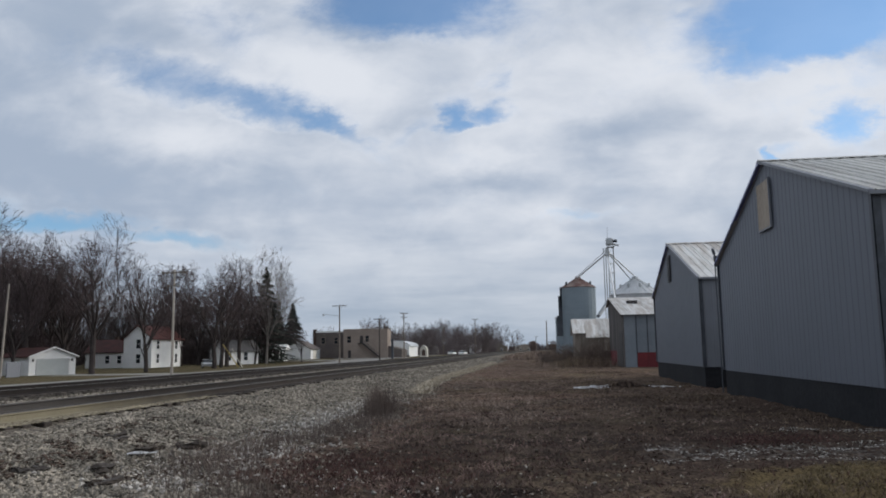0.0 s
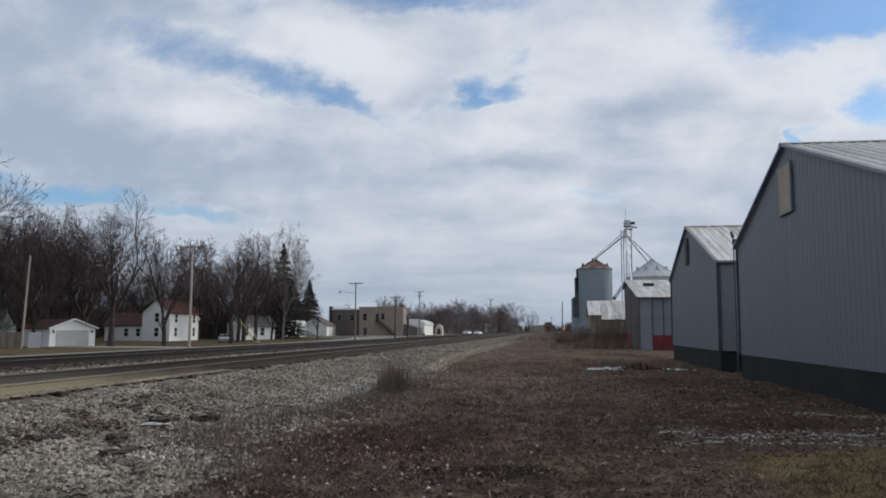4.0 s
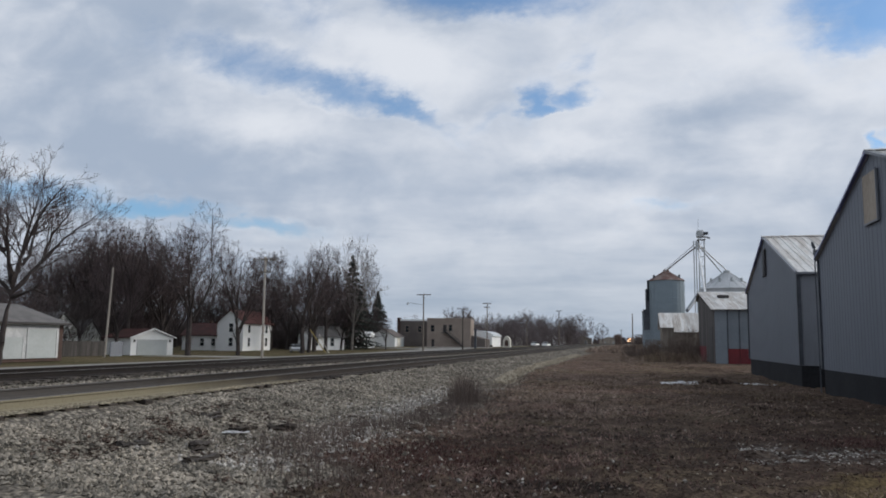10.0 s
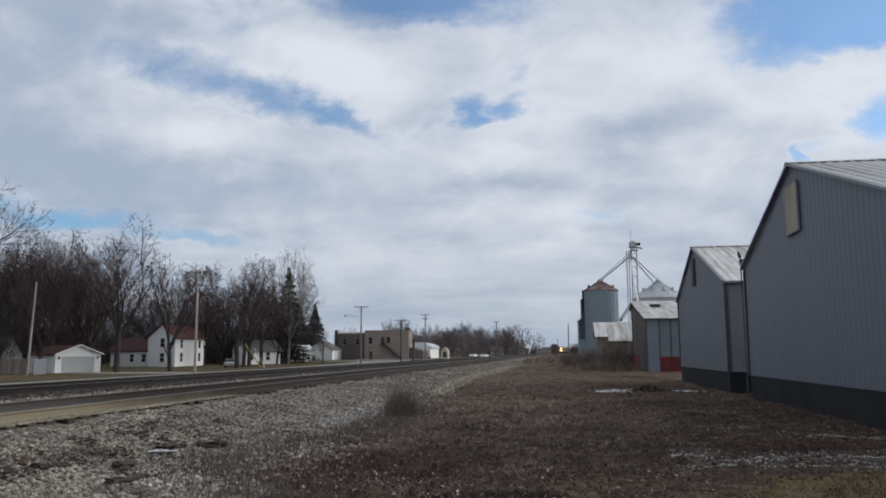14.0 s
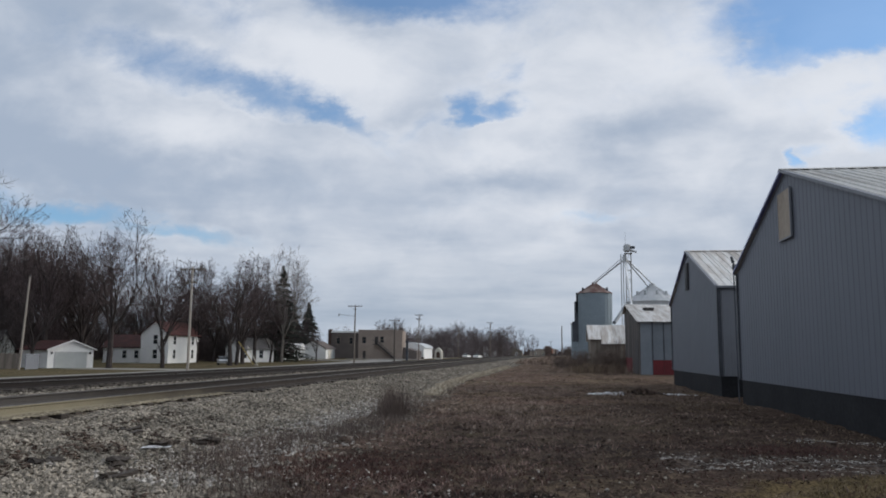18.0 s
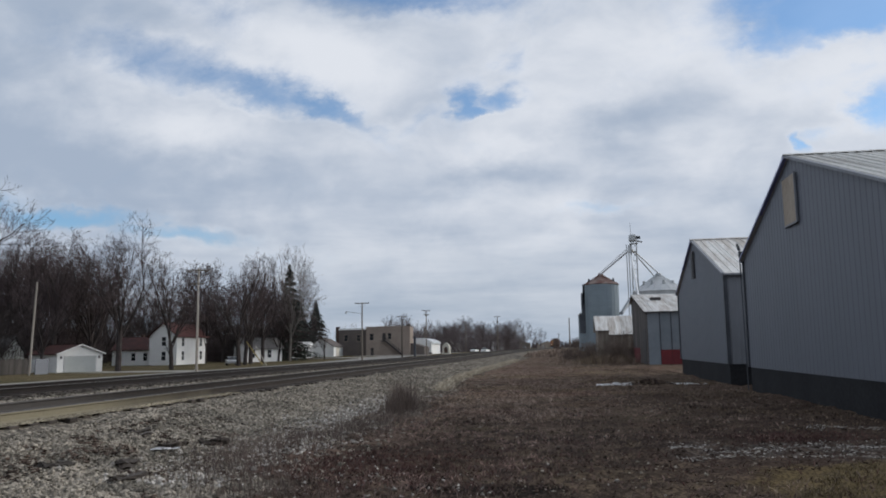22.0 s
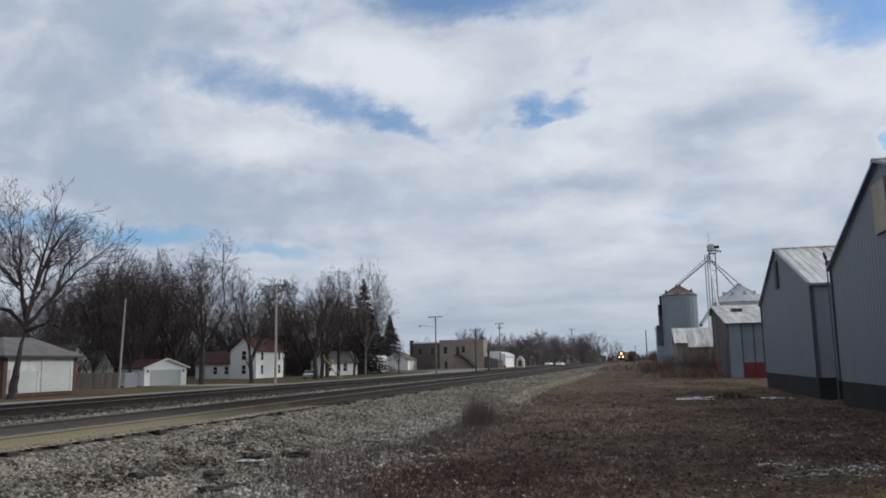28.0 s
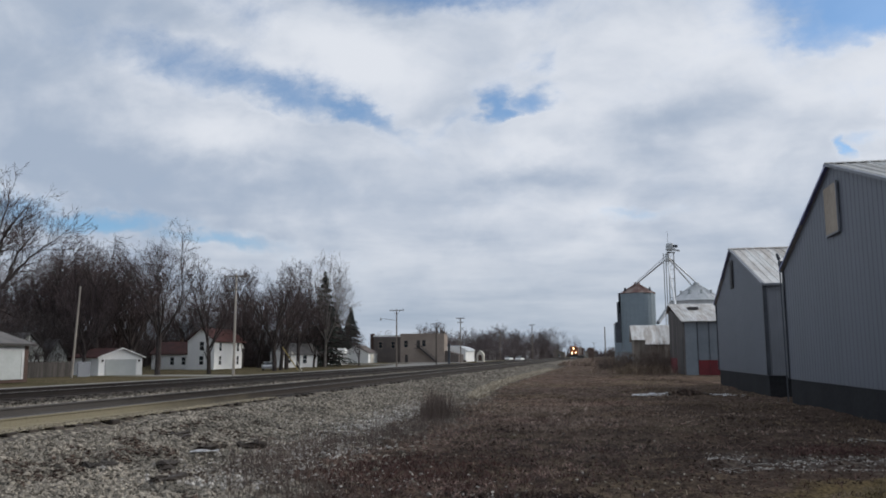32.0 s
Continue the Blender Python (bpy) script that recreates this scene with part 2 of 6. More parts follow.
def ground_mat():
    m = bpy.data.materials.new("ground")
    m.use_nodes = True
    n = Nodes(m.node_tree)
    co = n.add("ShaderNodeTexCoord").outputs["Object"]
    s = n.add("ShaderNodeSeparateXYZ", {0: co})
    x, y = s.outputs[0], s.outputs[1]
    n1, n2, n3, n4 = (n.noise(co, k, d).outputs[0] for k, d in ((0.16, 5), (0.9, 5), (5.0, 5), (22.0, 4)))
    # dead weeds and mud of the yard
    n5 = n.noise(co, 2.2, 5, 0.65).outputs[0]
    yard = n.mix(n.ramp(n1, 0.42, 0.60), c4((0.135, 0.096, 0.078)), c4((0.128, 0.098, 0.068)))
    yard = n.mix(n.ramp(n2, 0.52, 0.68), yard, c4((0.040, 0.029, 0.024)))
    yard = n.mix(n.math("MULTIPLY", n.ramp(n3, 0.55, 0.7), 0.5), yard, c4((0.138, 0.100, 0.082)))
    yard = n.mix(n.math("MULTIPLY", n.ramp(n5, 0.50, 0.62), 0.6), yard, c4((0.102, 0.079, 0.056)))
    yard = n.mix(n.math("MULTIPLY", n.ramp(n5, 0.44, 0.34), 0.8), yard, c4((0.034, 0.027, 0.023)))
    red = n.math("MULTIPLY", n.ramp(n.noise(co, 0.35, 4).outputs[0], 0.52, 0.66), 0.35)
    yard = n.mix(red, yard, c4((0.095, 0.044, 0.034)))
    broad = n.add("ShaderNodeMapping", {0: co, 3: (0.45, 1.0, 1.0)}).outputs[0]
    dark = n.noise(broad, 0.55, 5, 0.6).outputs[0]
    yard = n.mix(n.math("MULTIPLY", n.ramp(dark, 0.50, 0.62), 0.7), yard, c4((0.042, 0.030, 0.025)))
    yard = n.mix(n.math("MULTIPLY", n.ramp(dark, 0.44, 0.32), 0.45), yard, c4((0.068, 0.057, 0.031)))
    # ballast
    vor = n.add("ShaderNodeTexVoronoi", {"Vector": co, "Scale": 11.0}, feature="F1")
    vcol = n.add("ShaderNodeSeparateColor", {0: vor.outputs["Color"]}).outputs[0]
    grav = n.mix(vcol, c4((0.16, 0.143, 0.117)), c4((0.33, 0.296, 0.242)))
    grav = n.mix(n.ramp(vor.outputs["Distance"], 0.25, 0.65, 0, 0.8), grav, c4((0.07, 0.065, 0.06)))
    grav = n.mix(n.math("MULTIPLY", n.ramp(n2, 0.5, 0.7), 0.45), grav, c4((0.13, 0.11, 0.09)))
    # lawn and verge of the far side
    lawn = n.mix(n.ramp(n1, 0.4, 0.62), c4((0.105, 0.085, 0.052)), c4((0.075, 0.068, 0.038)))
    lawn = n.mix(n.math("MULTIPLY", n.ramp(n3, 0.5, 0.7), 0.4), lawn, c4((0.13, 0.108, 0.072)))
    curve = n.math("MAXIMUM", n.math("SUBTRACT", y, 200.0), 0.0)
    xs = n.math("SUBTRACT", x, n.math("DIVIDE", n.math("MULTIPLY", curve, curve), 14000.0))
    xw = n.math("ADD", xs, n.math("MULTIPLY", n.math("SUBTRACT", n2, 0.5), 2.6))
    xw = n.math("ADD", xw, n.math("MULTIPLY", n.math("SUBTRACT", n3, 0.5), 0.9))
    edge = n.math("ADD", n.math("ADD", n.ramp(y, 12.5, 15.0, -4.6, -3.75), n.ramp(y, 18.0, 45.0, 0.0, -1.3)), n.ramp(y, 9.0, 10.6, 1.3, 0.0))
    f_grav = n.ramp(n.math("SUBTRACT", xw, edge), -0.35, 0.35, 1.0, 0.0)
    col = n.mix(f_grav, yard, grav)
    col = n.mix(n.ramp(xw, -18.5, -17.5, 1.0, 0.0), col, lawn)
    mud = n.math("MULTIPLY", n.ramp(n.math("ADD", xw, n.math("MULTIPLY", y, -0.12)), -5.8, -4.2), n.ramp(n.math("ADD", y, n.math("MULTIPLY", n2, 6.0)), 25.0, 15.0))
    col = n.mix(n.math("MULTIPLY", mud, n.ramp(n5, 0.40, 0.62, 0.92, 0.35)), col, c4((0.032, 0.025, 0.021)))
    # shade beside the sheds, painted into the yard as a broken darker tone
    shed_shade = n.math("MULTIPLY", n.ramp(xw, 0.0, 3.6), n.ramp(n.math("ADD", y, n.math("MULTIPLY", n2, 16.0)), 52.0, 30.0))
    col = n.mix(n.math("MULTIPLY", shed_shade, n.ramp(n5, 0.36, 0.62, 0.95, 0.5)), col, c4((0.044, 0.032, 0.026)))
    # one black wet hollow in the weeds
    px = n.math("DIVIDE", n.math("ADD", xw, 1.0), 0.75)
    py = n.math("DIVIDE", n.math("SUBTRACT", n.math("ADD", y, n.math("MULTIPLY", n.math("SUBTRACT", n3, 0.5), 0.5)), 9.1), 0.28)
    wet = n.ramp(n.math("ADD", n.math("MULTIPLY", px, px), n.math("MULTIPLY", py, py)), 0.5, 1.3, 0.9, 0.0)
    col = n.mix(wet, col, c4((0.016, 0.013, 0.012)))
    # oily strips under the rails
    oil = n.math("MAXIMUM", n.ramp(n.math("ABSOLUTE", n.math("ADD", xs, 10.2)), 0.75, 0.95, 1.0, 0.0), n.ramp(n.math("ABSOLUTE", n.math("ADD", xs, 15.75)), 1.2, 1.6, 1.0, 0.0))
    col = n.mix(n.math("MULTIPLY", oil, 0.85), col, c4((0.055, 0.046, 0.038)))
    # gritty wet track of gravel across the yard, and the green corner
    yw = n.math("ADD", y, n.math("MULTIPLY", n.math("SUBTRACT", n2, 0.5), 3.2))
    rut = n.math("MULTIPLY", n.ramp(n.math("ABSOLUTE", n.math("SUBTRACT", yw, 12.6)), 0.3, 1.1, 1.0, 0.0), n.ramp(x, 1.2, 2.4))
    rut = n.math("MULTIPLY", rut, n.ramp(n3, 0.46, 0.56))
    col = n.mix(n.math("MULTIPLY", rut, 0.35), col, c4((0.15, 0.143, 0.134)))
    green = n.math("MULTIPLY", n.ramp(n.math("ADD", yw, n.math("MULTIPLY", x, -0.35)), 9.4, 10.2, 1.0, 0.0), n.ramp(xw, 1.9, 2.8))
    col = n.mix(n.math("MULTIPLY", green, 0.7), col, c4((0.104, 0.080, 0.040)))
    k = n.ramp(n4, 0.3, 0.7, 0.38, 1.62)
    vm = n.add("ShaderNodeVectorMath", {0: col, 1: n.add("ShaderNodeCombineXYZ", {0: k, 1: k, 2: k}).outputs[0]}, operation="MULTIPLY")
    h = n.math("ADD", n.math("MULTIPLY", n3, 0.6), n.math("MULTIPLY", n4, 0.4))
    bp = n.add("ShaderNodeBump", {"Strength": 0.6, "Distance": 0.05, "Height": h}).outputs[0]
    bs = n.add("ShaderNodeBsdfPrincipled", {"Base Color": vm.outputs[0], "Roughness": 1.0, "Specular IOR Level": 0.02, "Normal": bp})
    n.add("ShaderNodeOutputMaterial", {0: bs.outputs[0]})
    return m


def weed_mat(name, pale, dull, dark, olive, rnd=0.4):
    """Dead stalks in bleached, rotten and mossy patches, with painted shade towards the sheds."""
    m = bpy.data.materials.new(name)
    m.use_nodes = True
    n = Nodes(m.node_tree)
    co = n.add("ShaderNodeTexCoord").outputs["Object"]
    s = n.add("ShaderNodeSeparateXYZ", {0: co})
    a, b, c = (n.noise(co, k, 5, 0.6).outputs[0] for k in (0.22, 0.75, 2.6))
    col = n.mix(n.ramp(b, 0.40, 0.62), c4(pale), c4(dull))
    moss = n.math("ADD", a, n.math("MULTIPLY", n.ramp(s.outputs[0], -1.0, 4.0), 0.10))
    col = n.mix(n.math("MULTIPLY", n.ramp(moss, 0.50, 0.66), 0.75), col, c4(olive))
    rot_and_shade = n.math("ADD", n.math("MULTIPLY", b, 0.4), n.math("MULTIPLY", c, 0.6))
    # the sheds' shade goes into the stalks' colour: darker towards them
    rot_and_shade = n.math("ADD", rot_and_shade, n.math("MULTIPLY", n.ramp(s.outputs[0], 0.0, 4.5), 0.07))
    # darker again close to the camera
    rot_and_shade = n.math("ADD", rot_and_shade, n.ramp(s.outputs[1], 15.0, 10.0, 0.0, 0.11))
    col = n.mix(n.math("MULTIPLY", n.ramp(rot_and_shade, 0.50, 0.62), 0.85), col, c4(dark))
    k = n.ramp(n.add("ShaderNodeNewGeometry").outputs["Random Per Island"], 0, 1, 1 - rnd, 1 + rnd)
    vm = n.add("ShaderNodeVectorMath", {0: col, 1: n.add("ShaderNodeCombineXYZ", {0: k, 1: k, 2: k}).outputs[0]}, operation="MULTIPLY")
    bs = n.add("ShaderNodeBsdfPrincipled", {"Base Color": vm.outputs[0], "Roughness": 0.9, "Specular IOR Level": 0.05})
    n.add("ShaderNodeOutputMaterial", {0: bs.outputs[0]})
    return m


def rail_mat(name, near, far):
    """A rail that is dusty beside the camera's crossing and dark farther along."""
    m = bpy.data.materials.new(name)
    m.use_nodes = True
    n = Nodes(m.node_tree)
    co = n.add("ShaderNodeTexCoord").outputs["Object"]
    s = n.add("ShaderNodeSeparateXYZ", {0: co})
    a, b = n.noise(co, 0.5, 4).outputs[0], n.noise(co, 24.0, 4).outputs[0]
    yy = n.math("ADD", s.outputs[1], n.math("MULTIPLY", n.math("SUBTRACT", a, 0.5), 7.0))
    col = n.mix(n.ramp(yy, 12.5, 21.0), c4(near), c4(far))
    col = n.mix(n.math("MULTIPLY", n.ramp(b, 0.5, 0.75), 0.5), col, c4((0.11, 0.09, 0.07)))
    bp = n.add("ShaderNodeBump", {"Strength": 0.2, "Distance": 0.01, "Height": b}).outputs[0]
    bs = n.add("ShaderNodeBsdfPrincipled", {"Base Color": col, "Roughness": 0.8, "Specular IOR Level": 0.2, "Normal": bp})
    n.add("ShaderNodeOutputMaterial", {0: bs.outputs[0]})
    return m


M = dict(
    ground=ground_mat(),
    road=mat("asphalt", (0.22, 0.21, 0.195), (0.17, 0.165, 0.155), scale=0.4, fine=12, bump=0.1),
    concrete=mat("concrete", (0.27, 0.26, 0.235), (0.21, 0.20, 0.185), scale=0.5, fine=14),
    stone=mat("ballast_stone", (0.262, 0.236, 0.198), (0.160, 0.146, 0.124), scale=0.9, fine=40, rnd=0.55, island=True, bump=0.3, spec=0.05),
    rail=rail_mat("sandy_rail", (0.235, 0.212, 0.150), (0.040, 0.034, 0.031)),
    rail_head=mat("polished_rail_head", (0.105, 0.10, 0.095), (0.08, 0.076, 0.072), rough=0.5, metal=0.3, scale=2, bump=0.02),
    rail_dark=mat("dark_rail", (0.017, 0.013, 0.012), (0.012, 0.010, 0.009), scale=1.2, fine=25, rough=0.8),
    tie=mat("creosoted_tie", (0.038, 0.031, 0.026), (0.058, 0.048, 0.041), scale=2.5, fine=20, rnd=0.3, stretch=(1, 6, 1), bump=0.4),
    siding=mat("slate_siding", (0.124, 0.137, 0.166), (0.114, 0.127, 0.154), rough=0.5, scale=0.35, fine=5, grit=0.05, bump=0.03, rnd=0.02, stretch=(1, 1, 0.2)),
    # lighter copy of the slate siding; the side walls' light is in its colour
    siding_side=mat("lightened_siding", (0.20, 0.213, 0.24), (0.18, 0.192, 0.218), rough=0.5, scale=0.35, fine=5, grit=0.06, bump=0.03, rnd=0.05, stretch=(1, 1, 0.2)),
    trim=mat("dark_trim", (0.070, 0.079, 0.095), rough=0.5, scale=1, fine=10, bump=0.03),
    trim_blue=mat("blue_flashing", (0.20, 0.22, 0.40), rough=0.45, scale=1, fine=10, bump=0.03),
    footing=mat("dark_footing", (0.026, 0.027, 0.030), (0.020, 0.021, 0.024), scale=0.7, fine=9, grit=0.2, bump=0.3, spec=0.1),
    roof_tin=mat("weathered_tin", (0.50, 0.50, 0.48), (0.38, 0.37, 0.35), rough=0.5, metal=0.25, scale=0.5, fine=8, rnd=0.12, stretch=(3, 0.5, 0.5)),
    roof_rust=mat("streaked_tin", (0.58, 0.58, 0.57), (0.40, 0.37, 0.34), rough=0.55, metal=0.2, scale=0.9, fine=9, rnd=0.15, stretch=(3, 0.4, 0.4)),
    plywood=mat("weathered_plywood", (0.36, 0.31, 0.255), (0.31, 0.265, 0.215), scale=1.5, fine=18, stretch=(1, 1, 0.3)),
    louver=mat("dark_louver", (0.06, 0.055, 0.055), rough=0.7),
    bin=mat("galvanised_bin", (0.245, 0.30, 0.335), (0.225, 0.275, 0.31), rough=0.55, metal=0.2, scale=0.4, fine=6, grit=0.06, stretch=(1, 1, 2.5)),
    bin_roof=mat("rusty_bin_roof", (0.13, 0.07, 0.062), (0.25, 0.20, 0.18), rough=0.7, metal=0.1, scale=0.9),
    galv=mat("pale_galvanised", (0.50, 0.52, 0.54), (0.42, 0.45, 0.47), rough=0.5, metal=0.05, scale=0.5, fine=8),
    spout=mat("white_galvanised_pipe", (0.72, 0.74, 0.76), (0.62, 0.64, 0.66), rough=0.35, metal=0.45, scale=0.8, fine=8),
    steel=mat("grey_steel", (0.46, 0.48, 0.49), rough=0.5, metal=0.05),
    red=mat("faded_red_paint", (0.15, 0.026, 0.03), (0.115, 0.022, 0.026), scale=0.8, fine=10),
    bluegrey=mat("blue_grey_sheet", (0.17, 0.195, 0.22), (0.145, 0.17, 0.195), rough=0.5, scale=0.5, fine=6, grit=0.06, rnd=0.08),
    oldwood=mat("weathered_boards", (0.27, 0.235, 0.20), (0.19, 0.165, 0.14), scale=1.4, fine=16, rnd=0.25, stretch=(1, 1, 0.15)),
    darkwood=mat("dark_old_boards", (0.098, 0.088, 0.084), (0.066, 0.058, 0.055), scale=1.4, fine=16, rnd=0.25, stretch=(1, 1, 0.15)),
    stone_dark=mat("oily_ballast", (0.095, 0.085, 0.075), (0.06, 0.054, 0.048), scale=1.2, fine=40, rnd=0.4, island=True, bump=0.3, spec=0.05),
    weed_far=weed_mat("far_dead_weeds", (0.325, 0.252, 0.208), (0.230, 0.180, 0.150), (0.090, 0.065, 0.057), (0.175, 0.137, 0.086), 0.35),
    # aerial haze over the far groves is put into these two lighter colours
    bark_far=mat("hazy_bark", (0.12, 0.10, 0.097), (0.095, 0.08, 0.078), scale=0.5, fine=4, bump=0.0, spec=0.05),
    twig_far=mat("hazy_twigs", (0.165, 0.14, 0.142), (0.13, 0.11, 0.113), scale=0.5, fine=4, bump=0.0, spec=0.05),
    stone_pale=mat("pale_chips", (0.40, 0.38, 0.35), (0.28, 0.265, 0.245), scale=1.2, fine=40, rnd=0.5, island=True, bump=0.2, spec=0.05),
    fence=mat("grey_fence_boards", (0.085, 0.078, 0.073), (0.06, 0.055, 0.052), scale=1.4, fine=16, rnd=0.2, stretch=(1, 1, 0.15)),
    silver=mat("silver_car_paint", (0.42, 0.44, 0.47), rough=0.35, spec=0.5, bump=0.0),
    clod=mat("dark_clods", (0.078, 0.056, 0.045), (0.048, 0.036, 0.030), scale=1.2, fine=30, rnd=0.6, island=True, bump=0.2, spec=0.05),
    rail_grey=rail_mat("grey_rail", (0.078, 0.073, 0.070), (0.026, 0.023, 0.022)),
    white=mat("white_siding", (0.82, 0.83, 0.82), (0.76, 0.77, 0.77), scale=0.4, fine=5, grit=0.06, bump=0.05),
    aged_white=mat("aged_white_boards", (0.56, 0.57, 0.57), (0.44, 0.45, 0.46), scale=0.9, fine=9, grit=0.15),
    offwhite=mat("cream_paint", (0.62, 0.60, 0.53), (0.55, 0.53, 0.47), scale=0.5, fine=5, grit=0.06),
    door=mat("pale_garage_door", (0.46, 0.49, 0.49), (0.42, 0.45, 0.45), scale=0.5, fine=5, grit=0.05),
    shingle_red=mat("red_brown_shingles", (0.075, 0.027, 0.024), (0.055, 0.023, 0.021), scale=0.8, fine=14, rnd=0.2),
    shingle=mat("grey_shingles", (0.125, 0.12, 0.118), (0.095, 0.092, 0.092), scale=0.8, fine=14, rnd=0.2),
    brick=mat("tan_brick", (0.30, 0.25, 0.215), (0.26, 0.215, 0.185), scale=0.4, fine=10, grit=0.2),
    brick_dark=mat("dark_brick", (0.135, 0.115, 0.105), (0.11, 0.095, 0.09), scale=0.4, fine=10, grit=0.2),
    brick_red=mat("brown_brick", (0.095, 0.06, 0.05), (0.075, 0.05, 0.042), scale=0.5, fine=12, grit=0.25),
    glass=mat("window_glass", (0.03, 0.035, 0.04), rough=0.12, spec=0.6, scale=1, bump=0.0, grit=0.02),
    pole=mat("weathered_pole", (0.20, 0.17, 0.145), (0.155, 0.13, 0.11), scale=1.5, fine=16, stretch=(3, 3, 0.2)),
    pole_dark=mat("creosoted_pole", (0.085, 0.072, 0.062), (0.060, 0.052, 0.046), scale=1.5, fine=16, stretch=(3, 3, 0.2)),
    pole_pale=mat("pale_pole", (0.36, 0.325, 0.285), (0.30, 0.27, 0.24), scale=1.5, fine=16, stretch=(3, 3, 0.2)),
    bark=mat("grey_brown_bark", (0.066, 0.056, 0.054), (0.046, 0.040, 0.039), scale=1.2, fine=14, bump=0.4, spec=0.05),
    twig=mat("bare_twigs", (0.108, 0.085, 0.086), (0.080, 0.063, 0.065), scale=0.5, fine=8, bump=0.0, spec=0.05),
    twig_pale=mat("pale_twigs", (0.22, 0.195, 0.185), (0.16, 0.14, 0.135), scale=0.5, fine=8, bump=0.0, spec=0.05),
    bark_pale=mat("pale_bark", (0.20, 0.185, 0.17), (0.12, 0.108, 0.10), scale=1.0, fine=10, bump=0.2, spec=0.05),
    needle=mat("spruce_needles", (0.030, 0.036, 0.032), (0.046, 0.052, 0.046), scale=0.6, fine=10, rnd=0.4, island=True, spec=0.05),
    weed=weed_mat("dead_weeds", (0.300, 0.212, 0.184), (0.198, 0.139, 0.122), (0.072, 0.052, 0.049), (0.165, 0.135, 0.076)),
    weed_red=mat("reddish_weeds", (0.100, 0.058, 0.052), (0.070, 0.043, 0.040), scale=0.8, fine=10, rnd=0.4, island=True, bump=0.0, spec=0.05),
    brushwood=mat("brown_brushwood", (0.24, 0.185, 0.165), (0.18, 0.14, 0.125), scale=0.8, fine=10, bump=0.0, spec=0.05),
    bleached=mat("bleached_grass", (0.46, 0.41, 0.33), (0.36, 0.32, 0.25), scale=0.8, fine=10, rnd=0.3, island=True, bump=0.0, spec=0.05),
    sand=mat("sandy_grit", (0.30, 0.265, 0.195), (0.225, 0.20, 0.15), scale=0.7, fine=20, rnd=0.3, island=True, bump=0.1, spec=0.05),
    straw=mat("pale_straw", (0.24, 0.195, 0.145), (0.11, 0.087, 0.066), scale=0.8, fine=10, rnd=0.35, island=True, bump=0.0, spec=0.05),
    scrub=mat("grey_scrub", (0.16, 0.128, 0.112), (0.11, 0.088, 0.078), scale=0.8, fine=10, bump=0.0, spec=0.05),
    snowbit=mat("pale_scrap", (0.72, 0.73, 0.74), (0.55, 0.56, 0.57), scale=3, fine=20),
    loco=mat("orange_locomotive_paint", (0.20, 0.065, 0.022), (0.16, 0.055, 0.02), rough=0.45, scale=0.5, fine=6),
    loco_dark=mat("dark_underframe", (0.03, 0.03, 0.032), rough=0.6),
    freight=mat("freight_car_paint", (0.30, 0.27, 0.25), (0.22, 0.18, 0.15), rough=0.6, scale=0.4),
    lamp=mat("headlight", (1, 1, 1), glow=((1.0, 0.66, 0.30), 9.0)),
    lamp2=mat("ditch_light", (1, 1, 1), glow=((1.0, 0.74, 0.42), 9.0)),
)


# ---- building helpers ----
def thing(name, at=(0, 0, 0), rz=0, label="", category="", group="", kind=""):
    ob = new(name)
    ob.empty_display_size = 0.3
    ob.matrix_basis = pose(*at, 0, 0, rz)
    return tagged(ob, label, category, group, kind)


def mesh_of(bm, name, material, smooth=False):
    me = bpy.data.meshes.new(name)
    bm.normal_update()
    bm.to_mesh(me)
    bm.free()
    me.materials.append(material)
    if smooth:
        me.shade_smooth()
    return me


def part(name, bm, material, parent, label="", smooth=False, kind=""):
    """Links a bmesh (or a ready mesh) as one mesh object under a thing or a part."""
    me = bm if isinstance(bm, bpy.types.Mesh) else mesh_of(bm, name, material, smooth)
    ob = new(name, me)
    ob.parent = parent
    return tagged(ob, label, "", "", kind)


def raw(name, verts, faces, material, smooth=False):
    me = bpy.data.meshes.new(name)
    me.from_pydata(verts, [], faces)
    me.materials.append(material)
    me.update()
    if smooth:
        me.shade_smooth()
    return me


def box(x0, x1, y0, y1, z0, z1, bm=None, bevel=0.0):
    own = bmesh.new()
    r = bmesh.ops.create_cube(own, size=1.0)
    bmesh.ops.transform(own, matrix=Matrix.Translation(((x0 + x1) / 2, (y0 + y1) / 2, (z0 + z1) / 2)) @ Matrix.Diagonal((abs(x1 - x0), abs(y1 - y0), abs(z1 - z0), 1)), verts=own.verts)
    if bevel:
        bmesh.ops.bevel(own, geom=own.edges[:], offset=bevel, segments=1, affect="EDGES")
    if bm is None:
        return own
    tmp = bpy.data.meshes.new("tmp")
    own.to_mesh(tmp)
    own.free()
    bm.from_mesh(tmp)
    bpy.data.meshes.remove(tmp)
    return bm


def prism(pts, d0, d1, axis):
    """A polygon of 2D points drawn out along an axis: x takes (y, z) points, y takes (x, z), z takes (x, y)."""
    bm = bmesh.new()

    def at(p, d):
        return {"x": (d, p[0], p[1]), "y": (p[0], d, p[1]), "z": (p[0], p[1], d)}[axis]
    a = [bm.verts.new(at(p, d0)) for p in pts]
    b = [bm.verts.new(at(p, d1)) for p in pts]
    bm.faces.new(a)
    bm.faces.new(b[::-1])
    k = len(pts)
    for i in range(k):
        bm.faces.new((a[i], b[i], b[(i + 1) % k], a[(i + 1) % k]))
    bmesh.ops.recalc_face_normals(bm, faces=bm.faces[:])
    return bm


